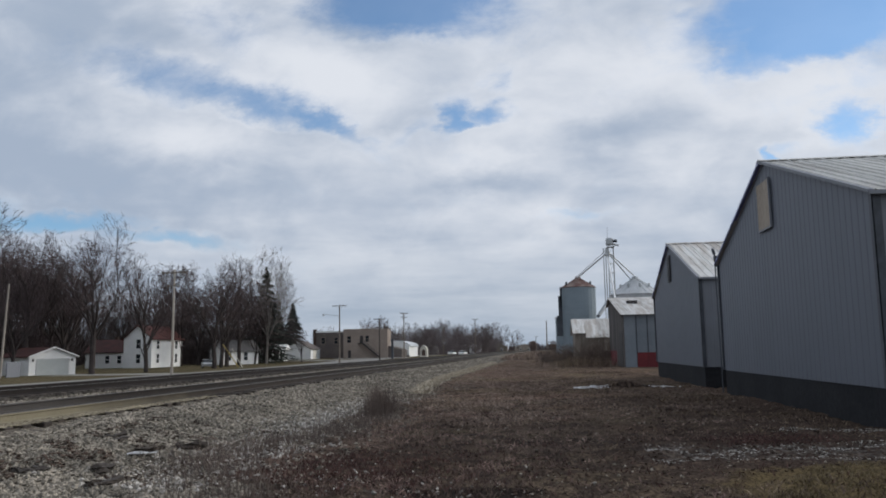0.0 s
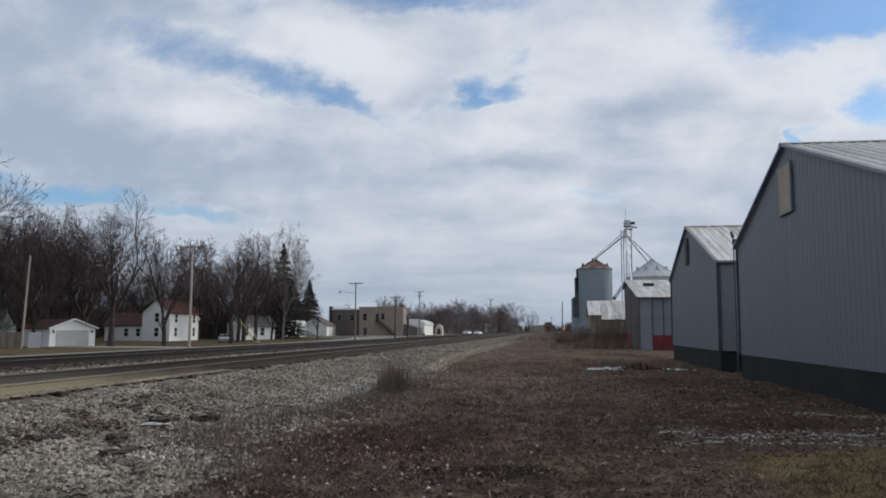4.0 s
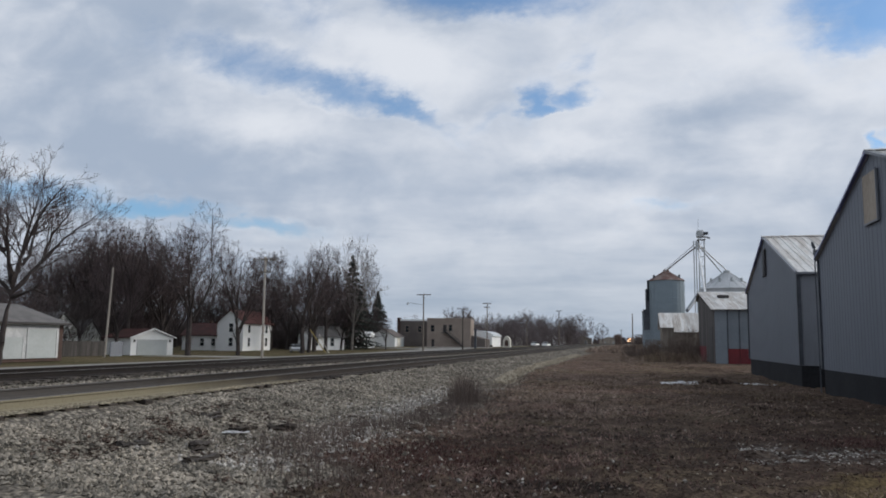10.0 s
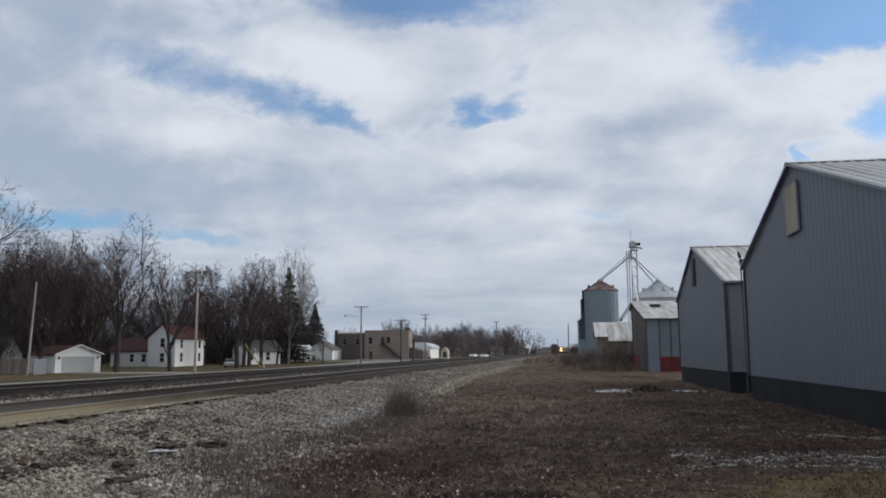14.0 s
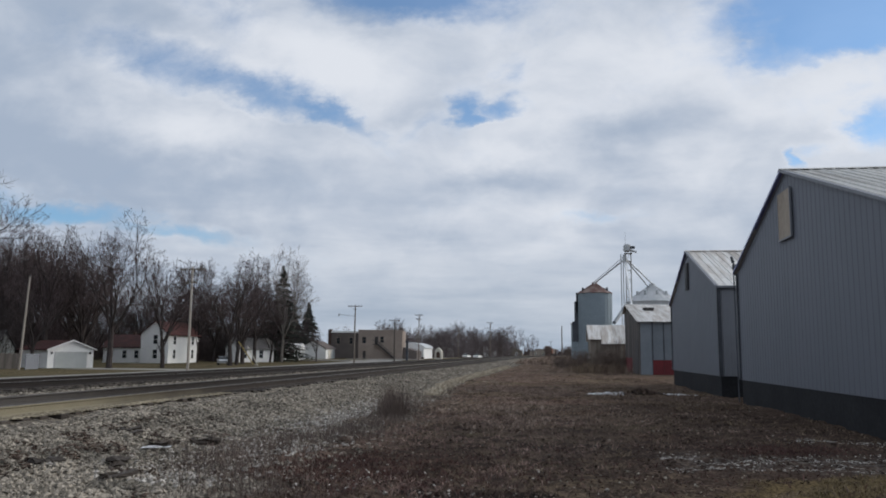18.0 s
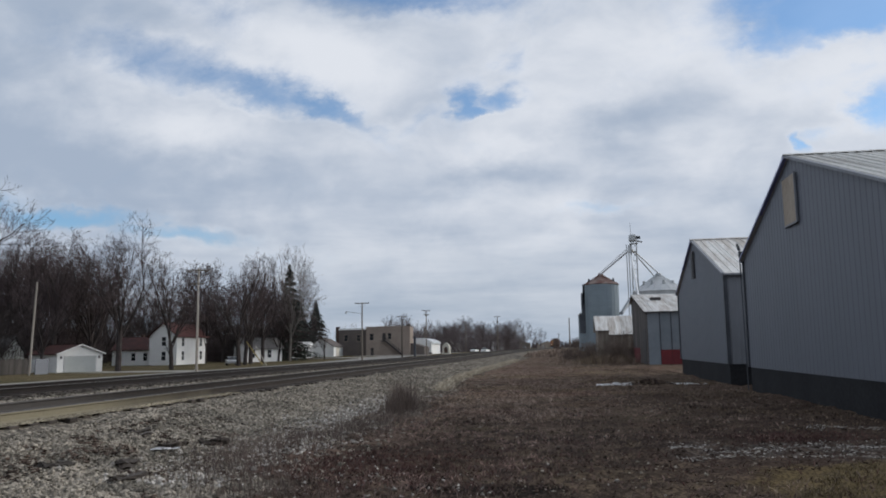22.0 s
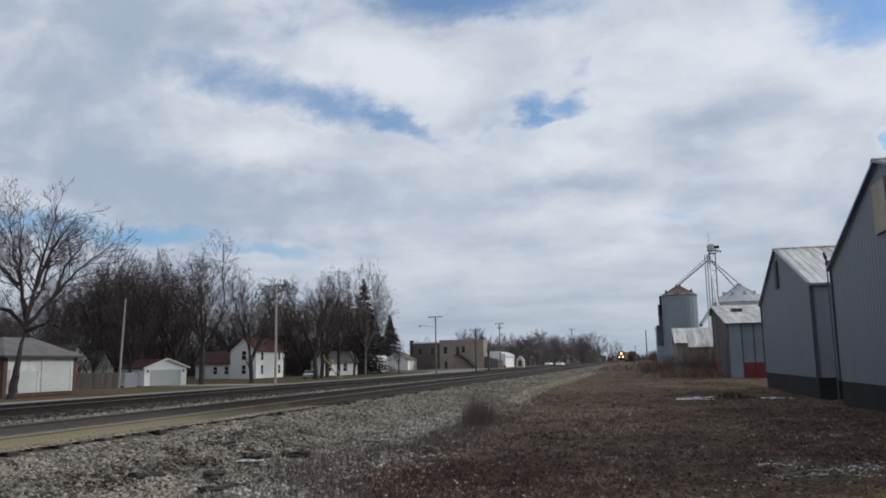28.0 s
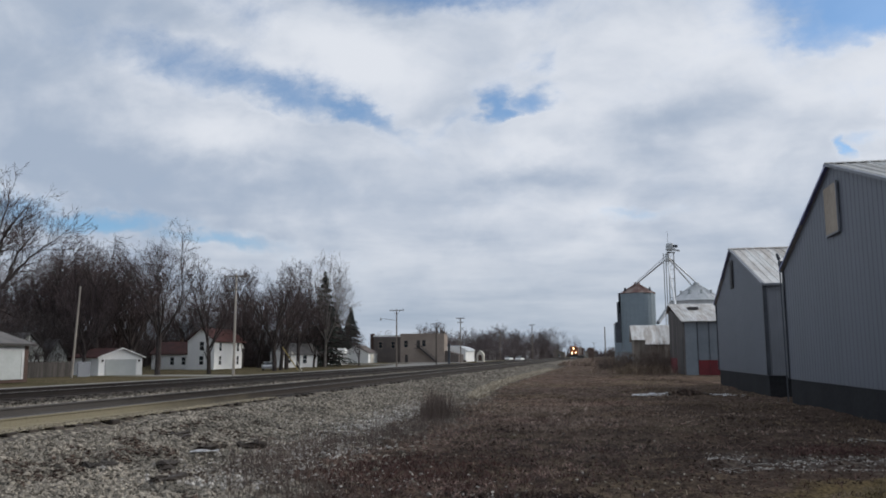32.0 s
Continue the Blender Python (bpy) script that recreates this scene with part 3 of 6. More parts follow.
def rod(p, q, r0, r1=None, n=8, bm=None, caps=True):
    p, q = Vector(p), Vector(q)
    r1 = r0 if r1 is None else r1
    own = bm or bmesh.new()
    t = (q - p).to_track_quat("Z", "Y").to_matrix()
    a, b = [], []
    for i in range(n):
        w = t @ Vector((math.cos(2 * math.pi * i / n), math.sin(2 * math.pi * i / n), 0))
        a.append(own.verts.new(p + w * r0))
        b.append(own.verts.new(q + w * r1))
    for i in range(n):
        own.faces.new((a[i], a[(i + 1) % n], b[(i + 1) % n], b[i]))
    if caps:
        own.faces.new(a[::-1])
        own.faces.new(b)
    return own


def lathe(profile, n=32):
    """A round body from (radius, z) points."""
    bm = bmesh.new()
    rings = [[bm.verts.new((r * math.cos(2 * math.pi * i / n), r * math.sin(2 * math.pi * i / n), z)) for i in range(n)] for r, z in profile]
    for a, b in zip(rings, rings[1:]):
        for i in range(n):
            bm.faces.new((a[i], a[(i + 1) % n], b[(i + 1) % n], b[i]))
    bm.faces.new(rings[-1])
    bm.faces.new(rings[0][::-1])
    return bm


# ---- ground ----
def bend(y):
    """How far the line has swung to the right at y."""
    return max(0.0, y - 200.0) ** 2 / 14000.0


def smooth(v, a, b):
    k = min(1.0, max(0.0, (v - a) / (b - a)))
    return k * k * (3 - 2 * k)


def ground_z(x, y):
    xs = x - bend(y) if y < 900 else x - bend(900)
    left = -0.8 + 0.8 * smooth(y, 120, 230)
    bank = 0.42
    if xs > -9.3:
        z = bank * (1 - smooth(xs, -9.3, -5.2))
    elif xs > -17.2:
        z = bank
    else:
        z = left + (bank - left) * smooth(xs, -24.0, -17.2)
    return z


def foot(y):
    """Where the ballast gives way to the weeds of the yard."""
    return -4.6 + 1.3 * (1 - smooth(y, 9.0, 10.6)) + 0.85 * smooth(y, 12.5, 15) - 1.3 * smooth(y, 18, 45)


def lines(spans):
    out = []
    for a, b, step in spans:
        k = max(1, round((b - a) / step))
        out += [a + (b - a) * i / k for i in range(k)]
    return out + [spans[-1][1]]


def build_ground():
    gx = lines([(-4500, -600, 300), (-600, -100, 40), (-100, -26, 6), (-26, -16, 1.0), (-16, -9.5, 0.8), (-9.5, 7.0, 0.15), (7, 30, 2), (30, 130, 20), (130, 730, 100), (730, 4500, 400)])
    gy = lines([(-3000, -200, 300), (-200, -10, 20), (-10, 6, 2), (6, 34, 0.15), (34, 60, 0.5), (60, 200, 4), (200, 900, 10), (900, 4600, 200)])
    verts, faces = [], []
    for y in gy:
        for x in gx:
            z = ground_z(x, y)
            if -17 < x < 7 and 5 < y < 61:
                rough = 1.0 if x > -9 else 0.3
                z += rough * (0.06 * noise.noise((x * 0.55, y * 0.55, 0)) + 0.05 * noise.noise((x * 2.1, y * 2.1, 4)) + 0.035 * noise.noise((x * 6, y * 6, 9)))
            verts.append((x, y, z))
    k = len(gx)
    for j in range(len(gy) - 1):
        for i in range(k - 1):
            q = j * k + i
            faces.append((q, q + 1, q + k + 1, q + k))
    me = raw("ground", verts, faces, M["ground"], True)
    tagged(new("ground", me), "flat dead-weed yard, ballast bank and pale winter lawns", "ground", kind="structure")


build_ground()

# street beyond the line, with its driveways
road = new("road", raw("road", [(-36.5, -400, 0), (-46.0, -400, 0)] + [v for y in range(-380, 421, 20) for v in ((-36.5 + bend(y), y, 0), (-46.0 + bend(y), y, 0))], [(2 * i, 2 * i + 2, 2 * i + 3, 2 * i + 1) for i in range(41)], M["road"]))
for v in road.data.vertices:
    v.co.z = ground_z(v.co.x, v.co.y) + 0.03
tagged(road, "pale grey asphalt street running beside the railway", "road", kind="structure")


def slab(name, x0, x1, y0, y1, material, label):
    zs = [ground_z(x, y) for x in (x0, x1) for y in (y0, y1)]
    ob = new(name, mesh_of(box(x0, x1, y0, y1, min(zs) - 0.2, max(zs) + 0.045), name, material))
    return tagged(ob, label, "driveway", kind="structure")


slab("driveway", -61, -45.9, 90.5, 97.2, M["concrete"], "pale concrete driveway before the white garage")
slab("driveway", -58, -45.9, 174, 186, M["concrete"], "pale gravel drive beside the houses")
slab("pavement", -53, -34, 196, 207.5, M["concrete"], "pale concrete lot before the brick building")


# ---- railway ----
def sweep(profile, x0, z0, ys):
    """A profile of (x, z) points carried along the line."""
    verts, faces, k = [], [], len(profile)
    for y in ys:
        for px, pz in profile:
            verts.append((x0 + px + bend(y), y, z0 + pz))
    for j in range(len(ys) - 1):
        for i in range(k):
            a, b = j * k + i, j * k + (i + 1) % k
            faces.append((a, b, b + k, a + k))
    return verts, faces


RAIL = [(-0.07, 0), (0.07, 0), (0.065, 0.018), (0.012, 0.035), (0.010, 0.125), (0.036, 0.138), (0.036, 0.165), (-0.036, 0.165), (-0.036, 0.138), (-0.010, 0.125), (-0.012, 0.035), (-0.065, 0.018)]
HEAD = [(-0.034, 0.164), (0.034, 0.164), (0.03, 0.171), (-0.03, 0.171)]
TRACK_Y = [-120, -40] + list(range(0, 200, 20)) + list(range(200, 901, 14))


def track(xc, z0, label, sides, cant):
    t = thing("railway_track", (0, 0, 0), 0, label, "railway track")
    for s, side in ((-1, sides[0]), (1, sides[1])):
        zr = z0 + 0.19 - s * cant
        v, f = sweep(RAIL, xc + s * 0.7535, zr, TRACK_Y)
        r = part("rail", raw("rail", v, f, side), None, t, "rusty steel rail")
        v, f = sweep(HEAD, xc + s * 0.7535, zr, TRACK_Y)
        part("rail_head", raw("rail_head", v, f, M["rail_head"]), None, r, "polished running surface")
    return t


NEAR_X, FAR_X = -10.1, -15.75
# sand lies on the near rail only beside the crossing
near_track = track(NEAR_X, 0.28, "near railway track with tan-rusted rails on ballast", (M["rail_grey"], M["rail"]), 0.015)
far_track = track(FAR_X, 0.335, "farther railway track with dark rails and ties", (M["rail_dark"], M["rail_dark"]), 0.01)


# ---- metal sheds ----
def ribbed(y0, y1, z0, top, x, out, pitch=0.305, rib=0.008):
    """One sheet of ribbed siding in a plane of constant x between y0 and y1; out: the way the ribs stand."""
    ys = [(y0, 0)]
    y = y0 + pitch * 0.5
    while y < y1 - 0.06:
        ys += [(y - 0.035, 0), (y - 0.015, 1), (y + 0.015, 1), (y + 0.035, 0)]
        y += pitch
    ys.append((y1, 0))
    verts, faces = [], []
    for yy, r in ys:
        verts += [(x + out * rib * r, yy, z0), (x + out * rib * r, yy, top(yy))]
    for i in range(len(ys) - 1):
        faces.append((2 * i, 2 * i + 2, 2 * i + 3, 2 * i + 1))
    return verts, faces


def turned(verts, x0, y0):
    """Swaps a sheet from a plane of constant x to one of constant y."""
    return [(x0 + (v[1] - y0), y0 + (v[0] - x0), v[2]) for v in verts]


def roof_sheet(x0, x1, ya, za, yb, zb, th=0.03, pitch=0.3, rib=0.03):
    """One ribbed roof sheet, running down from the ridge (ya, za) to the eave (yb, zb)."""
    n = Vector((0, -(zb - za), yb - ya)).normalized()
    if n.z < 0:
        n = -n
    xs = [(x0, 0)]
    x = x0 + pitch * 0.5
    while x < x1 - 0.05:
        xs += [(x - 0.03, 0), (x - 0.012, 1), (x + 0.012, 1), (x + 0.03, 0)]
        x += pitch
    xs.append((x1, 0))
    verts, faces = [], []
    for xx, r in xs:
        for (yy, zz) in ((ya, za), (yb, zb)):
            verts.append((xx, yy + n.y * rib * r, zz + n.z * rib * r))
    m = len(xs)
    for i in range(m - 1):
        faces.append((2 * i, 2 * i + 2, 2 * i + 3, 2 * i + 1))
    base = len(verts)
    for xx in (x0, x1):
        for (yy, zz) in ((ya, za), (yb, zb)):
            verts.append((xx, yy - n.y * th, zz - n.z * th))
    faces += [(base, base + 1, base + 3, base + 2), (0, 1, base + 1, base), (2 * m - 2, 2 * m - 1, base + 3, base + 2)]
    faces += [(0, base, base + 2, 2 * m - 2), (1, base + 1, base + 3, 2 * m - 1)]
    return verts, faces


def metal_shed(x0, x1, y0, y1, eave, peak, yp, zf, label, roofmat, ct=0.12, far_blue=True):
    t = thing("metal_shed", (x0, y0, 0), 0, label, "shed", "sheds along the yard")
    L, W, yp = x1 - x0, y1 - y0, yp - y0

    def top(y):
        return eave + (peak - eave) * (y / yp if y < yp else (W - y) / (W - yp))
    part("footing", box(0.02, L, 0.02, W - 0.02, -0.4, zf), M["footing"], t, "dark concrete footing")
    core = prism([(0.10, zf), (W - 0.10, zf), (W - 0.10, eave - 0.05), (yp, peak - 0.08), (0.10, eave - 0.05)], 0.06, L - 0.06, "x")
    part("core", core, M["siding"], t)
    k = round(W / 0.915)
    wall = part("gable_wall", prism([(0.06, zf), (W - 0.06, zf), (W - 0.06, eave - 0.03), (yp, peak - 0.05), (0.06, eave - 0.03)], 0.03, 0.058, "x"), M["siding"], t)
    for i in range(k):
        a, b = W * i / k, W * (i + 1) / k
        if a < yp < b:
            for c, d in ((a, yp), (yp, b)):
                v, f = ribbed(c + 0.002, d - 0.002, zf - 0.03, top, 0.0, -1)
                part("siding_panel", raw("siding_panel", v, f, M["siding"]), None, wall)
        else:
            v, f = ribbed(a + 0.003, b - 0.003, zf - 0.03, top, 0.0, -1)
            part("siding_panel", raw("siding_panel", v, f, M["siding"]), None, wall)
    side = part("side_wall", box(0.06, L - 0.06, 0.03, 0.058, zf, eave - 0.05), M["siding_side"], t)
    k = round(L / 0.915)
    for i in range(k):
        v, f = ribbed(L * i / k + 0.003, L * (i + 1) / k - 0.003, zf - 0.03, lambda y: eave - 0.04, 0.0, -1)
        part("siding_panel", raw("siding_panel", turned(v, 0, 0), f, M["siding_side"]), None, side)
    # roof: two slopes of sheets, overhanging
    over = 0.13
    for yb in (0.0, W):
        s = -1 if yb == 0 else 1
        slope = (peak - eave) / abs(yp - yb)
        ye, ze = yb + s * over, eave - slope * over + 0.05
        deck = part("roof_slope", prism([(yp, peak + 0.03), (ye, ze - 0.008), (ye, ze - 0.03), (yp, peak + 0.005)], -0.10, L + 0.1, "x"), roofmat, t, "weathered ribbed metal roof")
        k = round(L / 0.9)
        for i in range(k):
            dz = 0.006 * (i % 2)
            v, f = roof_sheet(-0.12 + (L + 0.24) * i / k, -0.12 + (L + 0.24) * (i + 1) / k - 0.012, yp, peak + 0.06 + dz, ye - 0.02 * s, ze + 0.025 + dz)
            part("roof_sheet", raw("roof_sheet", v, f, roofmat), None, deck)
        # rake trim on the gable
        m = M["trim_blue"] if (s == 1 and far_blue) else M["siding_side"]
        part("rake_trim", prism([(yp, peak + 0.075), (ye, ze + 0.045), (ye, ze - 0.02), (yp, peak - 0.005)], -0.13, -0.03, "x"), m, t, "folded metal rake flashing")
        part("eave_trim", box(-0.1, L + 0.1, ye - 0.03, ye + 0.03, ze - 0.06, ze + 0.02), M["siding_side"], t, "folded eave flashing")
    part("ridge_cap", prism([(yp - 0.2, peak + 0.035), (yp, peak + 0.11), (yp + 0.2, peak + 0.035), (yp, peak + 0.08)], -0.14, L + 0.14, "x"), roofmat, t)
    for yy in (0, W):
        s = -1 if yy == 0 else 1
        bm = box(-0.05, ct, yy + 0.035 * s, yy + 0.06 * s, zf - 0.02, eave - 0.06)
        box(-0.055, -0.028, yy - ct * 0.5 if s > 0 else yy - 0.06, yy + 0.06 if s > 0 else yy + ct * 0.5, zf - 0.02, eave - 0.03, bm)
        part("corner_trim", bm, M["trim"], t, "dark metal corner trim")
    return t


shed_1 = metal_shed(6.45, 27.0, 15.65, 28.75, 4.5, 6.74, 22.6, 0.80, "large slate-grey ribbed metal shed with a dark footing", M["roof_tin"])
shed_2 = metal_shed(6.45, 20.0, 32.2, 44.65, 4.33, 6.57, 39.0, 0.83, "smaller slate-grey metal shed with a streaked tin roof", M["roof_rust"], 0.09)

# boarded hatch in the first gable, louvre in the second
hatch = part("hatch", box(-0.075, -0.03, 6.38, 7.50, 4.87, 6.18), M["plywood"], shed_1, "weathered plywood hatch board")
for a, b, c, d in ((6.33, 6.38, 4.83, 6.22), (7.50, 7.55, 4.83, 6.22), (6.38, 7.50, 4.82, 4.87)):
    part("hatch_trim", box(-0.085, -0.03, a, b, c, d), M["siding_side"], hatch)
lou = part("louvre", box(-0.06, -0.03, 6.55, 7.30, 4.75, 6.05), M["louver"], shed_2, "dark louvred vent")
for i in range(12):
    part("slat", box(-0.095, -0.06, 6.58, 7.27, 4.79 + i * 0.104, 4.83 + i * 0.104), M["trim"], lou)
mast = thing("service_mast", (6.40, 28.98, 0), 0, "thin steel service mast with a weatherhead beside the sheds", "mast")
part("pipe", rod((0, 0, -0.1), (-0.02, 0.02, 5.0), 0.022), M["trim"], mast)
part("weatherhead", rod((-0.02, 0.02, 4.92), (-0.1, -0.05, 5.12), 0.06, 0.04), M["trim"], mast)
part("clamp", box(-0.06, 0.08, -0.05, 0.05, 4.68, 4.85), M["trim"], mast)


def gabled(t, x0, x1, y0, y1, eave, peak, ridge, wall, roof, over=0.35, th=0.14, z0=-0.3, ridge_at=None):
    """Walls and a two-sloped roof under a thing; ridge: the axis along which it runs."""
    if ridge == "y":
        mid = (x0 + x1) / 2 if ridge_at is None else ridge_at
        part("wall", prism([(x0, z0), (x1, z0), (x1, eave), (mid, peak), (x0, eave)], y0, y1, "y"), wall, t)
        for xe, s in ((x0, -1), (x1, 1)):
            sl = (peak - eave) / abs(mid - xe)
            part("roof", prism([(mid, peak + 0.02), (xe + s * over, eave - sl * over + 0.02), (xe + s * over, eave - sl * over + 0.02 + th), (mid, peak + 0.02 + th)], y0 - over, y1 + over, "y"), roof, t)
    else:
        mid = (y0 + y1) / 2 if ridge_at is None else ridge_at
        part("wall", prism([(y0, z0), (y1, z0), (y1, eave), (mid, peak), (y0, eave)], x0, x1, "x"), wall, t)
        for ye, s in ((y0, -1), (y1, 1)):
            sl = (peak - eave) / abs(mid - ye)
            part("roof", prism([(mid, peak + 0.02), (ye + s * over, eave - sl * over + 0.02), (ye + s * over, eave - sl * over + 0.02 + th), (mid, peak + 0.02 + th)], x0 - over, x1 + over, "x"), roof, t)


def window(t, face, a, z0, w, h, at, trim):
    """A sash window on a wall: face x+ or y-; a: its centre along the wall; at: the wall's plane."""
    def bx(a0, a1, b0, b1, d0, d1):
        return box(at + d0, at + d1, a0, a1, b0, b1) if face == "x+" else box(a0, a1, at - d1, at - d0, b0, b1)
    win = part("window", bx(a - w / 2, a + w / 2, z0, z0 + h, -0.02, 0.03), M["glass"], t, "dark sash window")
    for p in ((a - w / 2 - 0.1, a - w / 2, z0 - 0.1, z0 + h + 0.12), (a + w / 2, a + w / 2 + 0.1, z0 - 0.1, z0 + h + 0.12), (a - w / 2, a + w / 2, z0 + h, z0 + h + 0.12), (a - w / 2 - 0.1, a + w / 2 + 0.1, z0 - 0.12, z0), (a - w / 2, a + w / 2, z0 + h * 0.48, z0 + h * 0.53)):
        part("window_frame", bx(*p, -0.01, 0.06), trim, win)
    return win


# old blue-grey sheet shed with a red base
barn = thing("sheet_metal_barn", (7.0, 66.5, 0.05), 0, "old blue-grey sheet metal barn with a red base", "barn")
part("wall", prism([(0, -0.3), (13.3, -0.3), (13.3, 5.7), (11.4, 6.35), (0, 4.3)], 0.04, 9, "x"), M["darkwood"], barn)
for k, (c, d) in enumerate(((0.0, 1.0), (1.0, 1.9), (1.9, 2.8), (2.8, 3.7), (3.7, 4.6), (4.6, 5.5), (5.5, 6.4), (6.4, 7.3), (7.3, 8.2), (8.2, 9.0))):
    part("sheet", box(c + 0.03, d - 0.03, -0.05, 0.0, 1.15 if k else -0.2, 4.25), M["bluegrey"], barn)
    part("batten", box(d - 0.05, d + 0.05, -0.08, 0.0, 1.15, 4.25), M["trim"], barn)
    if k:
        part("base_sheet", box(c + 0.01, d - 0.01, -0.06, 0.0, -0.2, 1.14), M["red"], barn, "faded red base sheet")
for k in range(14):
    c = 0.02 + k * 0.95
    part("board", box(-0.03, 0.04, c, c + 0.92, -0.2, 4.1 + min(c, 11.0) * 0.165), M["darkwood"], barn, "weathered wall board")
part("base_board", box(-0.06, -0.03, 6.5, 13.3, -0.2, 1.3), M["red"], barn, "dark red base")
# no opening: a dark sheet on the boards stands for the shade inside
part("doorway", box(-0.06, -0.03, 1.0, 3.4, -0.2, 2.9), M["louver"], barn, "dark sheet for the shade in a doorway")
for (ya, za, yb, zb) in ((11.4, 6.42, -0.4, 4.28), (11.4, 6.42, 13.7, 5.62)):
    for i in range(11):
        v, f = roof_sheet(-0.25 + i * 0.86, -0.25 + (i + 1) * 0.86 - 0.01, ya, za + 0.01 * (i % 2), yb, zb + 0.01 * (i % 2))
        part("roof_sheet", raw("roof_sheet", v, f, M["roof_rust"]), None, barn, "streaked tin roof sheet")
part("roof_vent", box(1.1, 2.0, 6.6, 7.6, 5.4, 5.85), M["louver"], barn, "rusty roof vent")

# small wooden shed with tin roofs
wood = thing("wooden_shed", (3.8, 86, 0), 0, "small weathered wooden shed with pale tin roofs", "shed")
part("wall", prism([(0, -0.3), (6, -0.3), (6, 3.1), (4.2, 4.75), (0, 3.2)], 0.05, 1.2, "x"), M["oldwood"], wood)
part("wall", prism([(0, -0.3), (6, -0.3), (6, 3.1), (4.2, 4.75), (0, 2.7)], 1.2, 5.2, "x"), M["oldwood"], wood)
for k in range(18):
    part("board", box(0.03 + k * 0.29, 0.30 + k * 0.29, -0.03, 0.0, -0.2, 3.15 if k < 4 else 2.65), M["oldwood"], wood)
for k in range(8):
    part("roof_sheet", raw("roof_sheet", *roof_sheet(-0.2 + k * 0.69, 0.48 + k * 0.69, 4.2, 4.92, -0.3, 3.22 if k < 2 else 2.75), M["roof_rust"]), None, wood, "pale tin roof sheet")
    part("roof_sheet", raw("roof_sheet", *roof_sheet(-0.2 + k * 0.69, 0.48 + k * 0.69, 4.2, 4.92, 6.3, 3.1), M["roof_rust"]), None, wood, "pale tin roof sheet")


# ---- grain elevator ----
def grain_bin(at, r, h, cone, body, roof, label):
    t = thing("grain_bin", at, 0, label, "grain bin", "grain bins")
    prof = []
    k = int(h / 0.9)
    for i in range(k):
        prof += [(r, h * i / k), (r + 0.02, h * (i + 0.02) / k), (r + 0.02, h * (i + 0.06) / k), (r, h * (i + 0.08) / k)]
    part("body", lathe(prof + [(r, h)], 40), body, t, smooth=False)
    part("roof", lathe([(r + 0.12, h - 0.06), (r + 0.12, h), (0.45, h + cone), (0.45, h + cone + 0.3), (0.3, h + cone + 0.42)], 40), roof, t)
    for i in range(20):
        a = 2 * math.pi * i / 20
        part("roof_rib", rod((math.cos(a) * (r + 0.1), math.sin(a) * (r + 0.1), h + 0.03), (math.cos(a) * 0.5, math.sin(a) * 0.5, h + cone + 0.03), 0.035, n=4), roof, t)
    for i in range(24):
        a = 2 * math.pi * i / 24
        part("stiffener", box(-0.014, 0.014, -0.02, 0.02, 0, h - 0.1), body, t).matrix_basis = pose(math.cos(a) * (r + 0.03), math.sin(a) * (r + 0.03), 0, 0, 0, math.degrees(a))
    return t


bin_1 = grain_bin((6.45, 127, 0), 2.68, 11.3, 1.4, M["bin"], M["bin_roof"], "tall blue-grey grain bin with a rusty cone roof")
for i in range(10):
    part("ladder_rung", box(-2.95, -2.83, -0.25, 0.25, 1 + i, 1.05 + i), M["steel"], bin_1)
for z0, d in ((11.4, 0.0), (10.0, -0.28), (6.8, -0.62)):
    part("ladder_cage", box(-2.95 + d, -2.62, -0.4, 0.4, z0 - 3.2, z0), M["trim"], bin_1, "dark ladder cage")
for s in (-1.9, 1.9):
    part("vent", rod((s, -0.8, 11.4), (s, -0.8, 12.2), 0.16), M["trim"], bin_1)
bin_2 = grain_bin((14.1, 116, 0), 3.7, 9.2, 2.3, M["galv"], M["galv"], "wide pale galvanised grain bin with a conical roof")
for a in (200, 240, 280, 320):
    part("roof_vent", rod((math.cos(radians(a)) * 2.3, math.sin(radians(a)) * 2.3, 9.9), (math.cos(radians(a)) * 2.3, math.sin(radians(a)) * 2.3, 10.7), 0.2), M["galv"], bin_2)
bin_3 = grain_bin((6.1, 141, 0), 3.1, 7.0, 0.9, M["bin"], M["bin_roof"], "grey grain bin standing behind the tall one")

leg = thing("bucket_elevator", (9.9, 106, 0), 0, "tall pale steel bucket elevator with spouts", "grain elevator")
for sx in (-0.34, 0.34):
    for sy in (-0.34, 0.34):
        part("tower_leg", rod((sx, sy, -0.2), (sx, sy, 15.2), 0.045, n=6), M["steel"], leg)
for k in range(12):
    z0 = 0.6 + k * 1.22
    for a, b in (((-0.34, -0.34), (0.34, -0.34)), ((-0.34, 0.34), (0.34, 0.34)), ((-0.34, -0.34), (-0.34, 0.34)), ((0.34, -0.34), (0.34, 0.34))):
        part("brace", rod((*a, z0), (*b, z0), 0.028, n=4), M["steel"], leg)
    part("brace", rod((-0.34, -0.34, z0), (0.34, -0.34, z0 + 1.22), 0.02, n=4), M["steel"], leg)
for sy in (-0.2, 0.12):
    part("trunk", box(-0.80 + sy, -0.68 + sy, 0.5 + sy, 0.65 + sy, -0.2, 15.0), M["galv"], leg, "elevator trunk casing")
part("head", box(-0.6, 0.3, -0.45, 0.6, 15.3, 16.3, bevel=0.16), M["galv"], leg, "elevator head box")
part("motor", rod((0.25, -0.2, 15.85), (0.85, -0.2, 15.85), 0.2), M["trim"], leg, "dark drive motor")
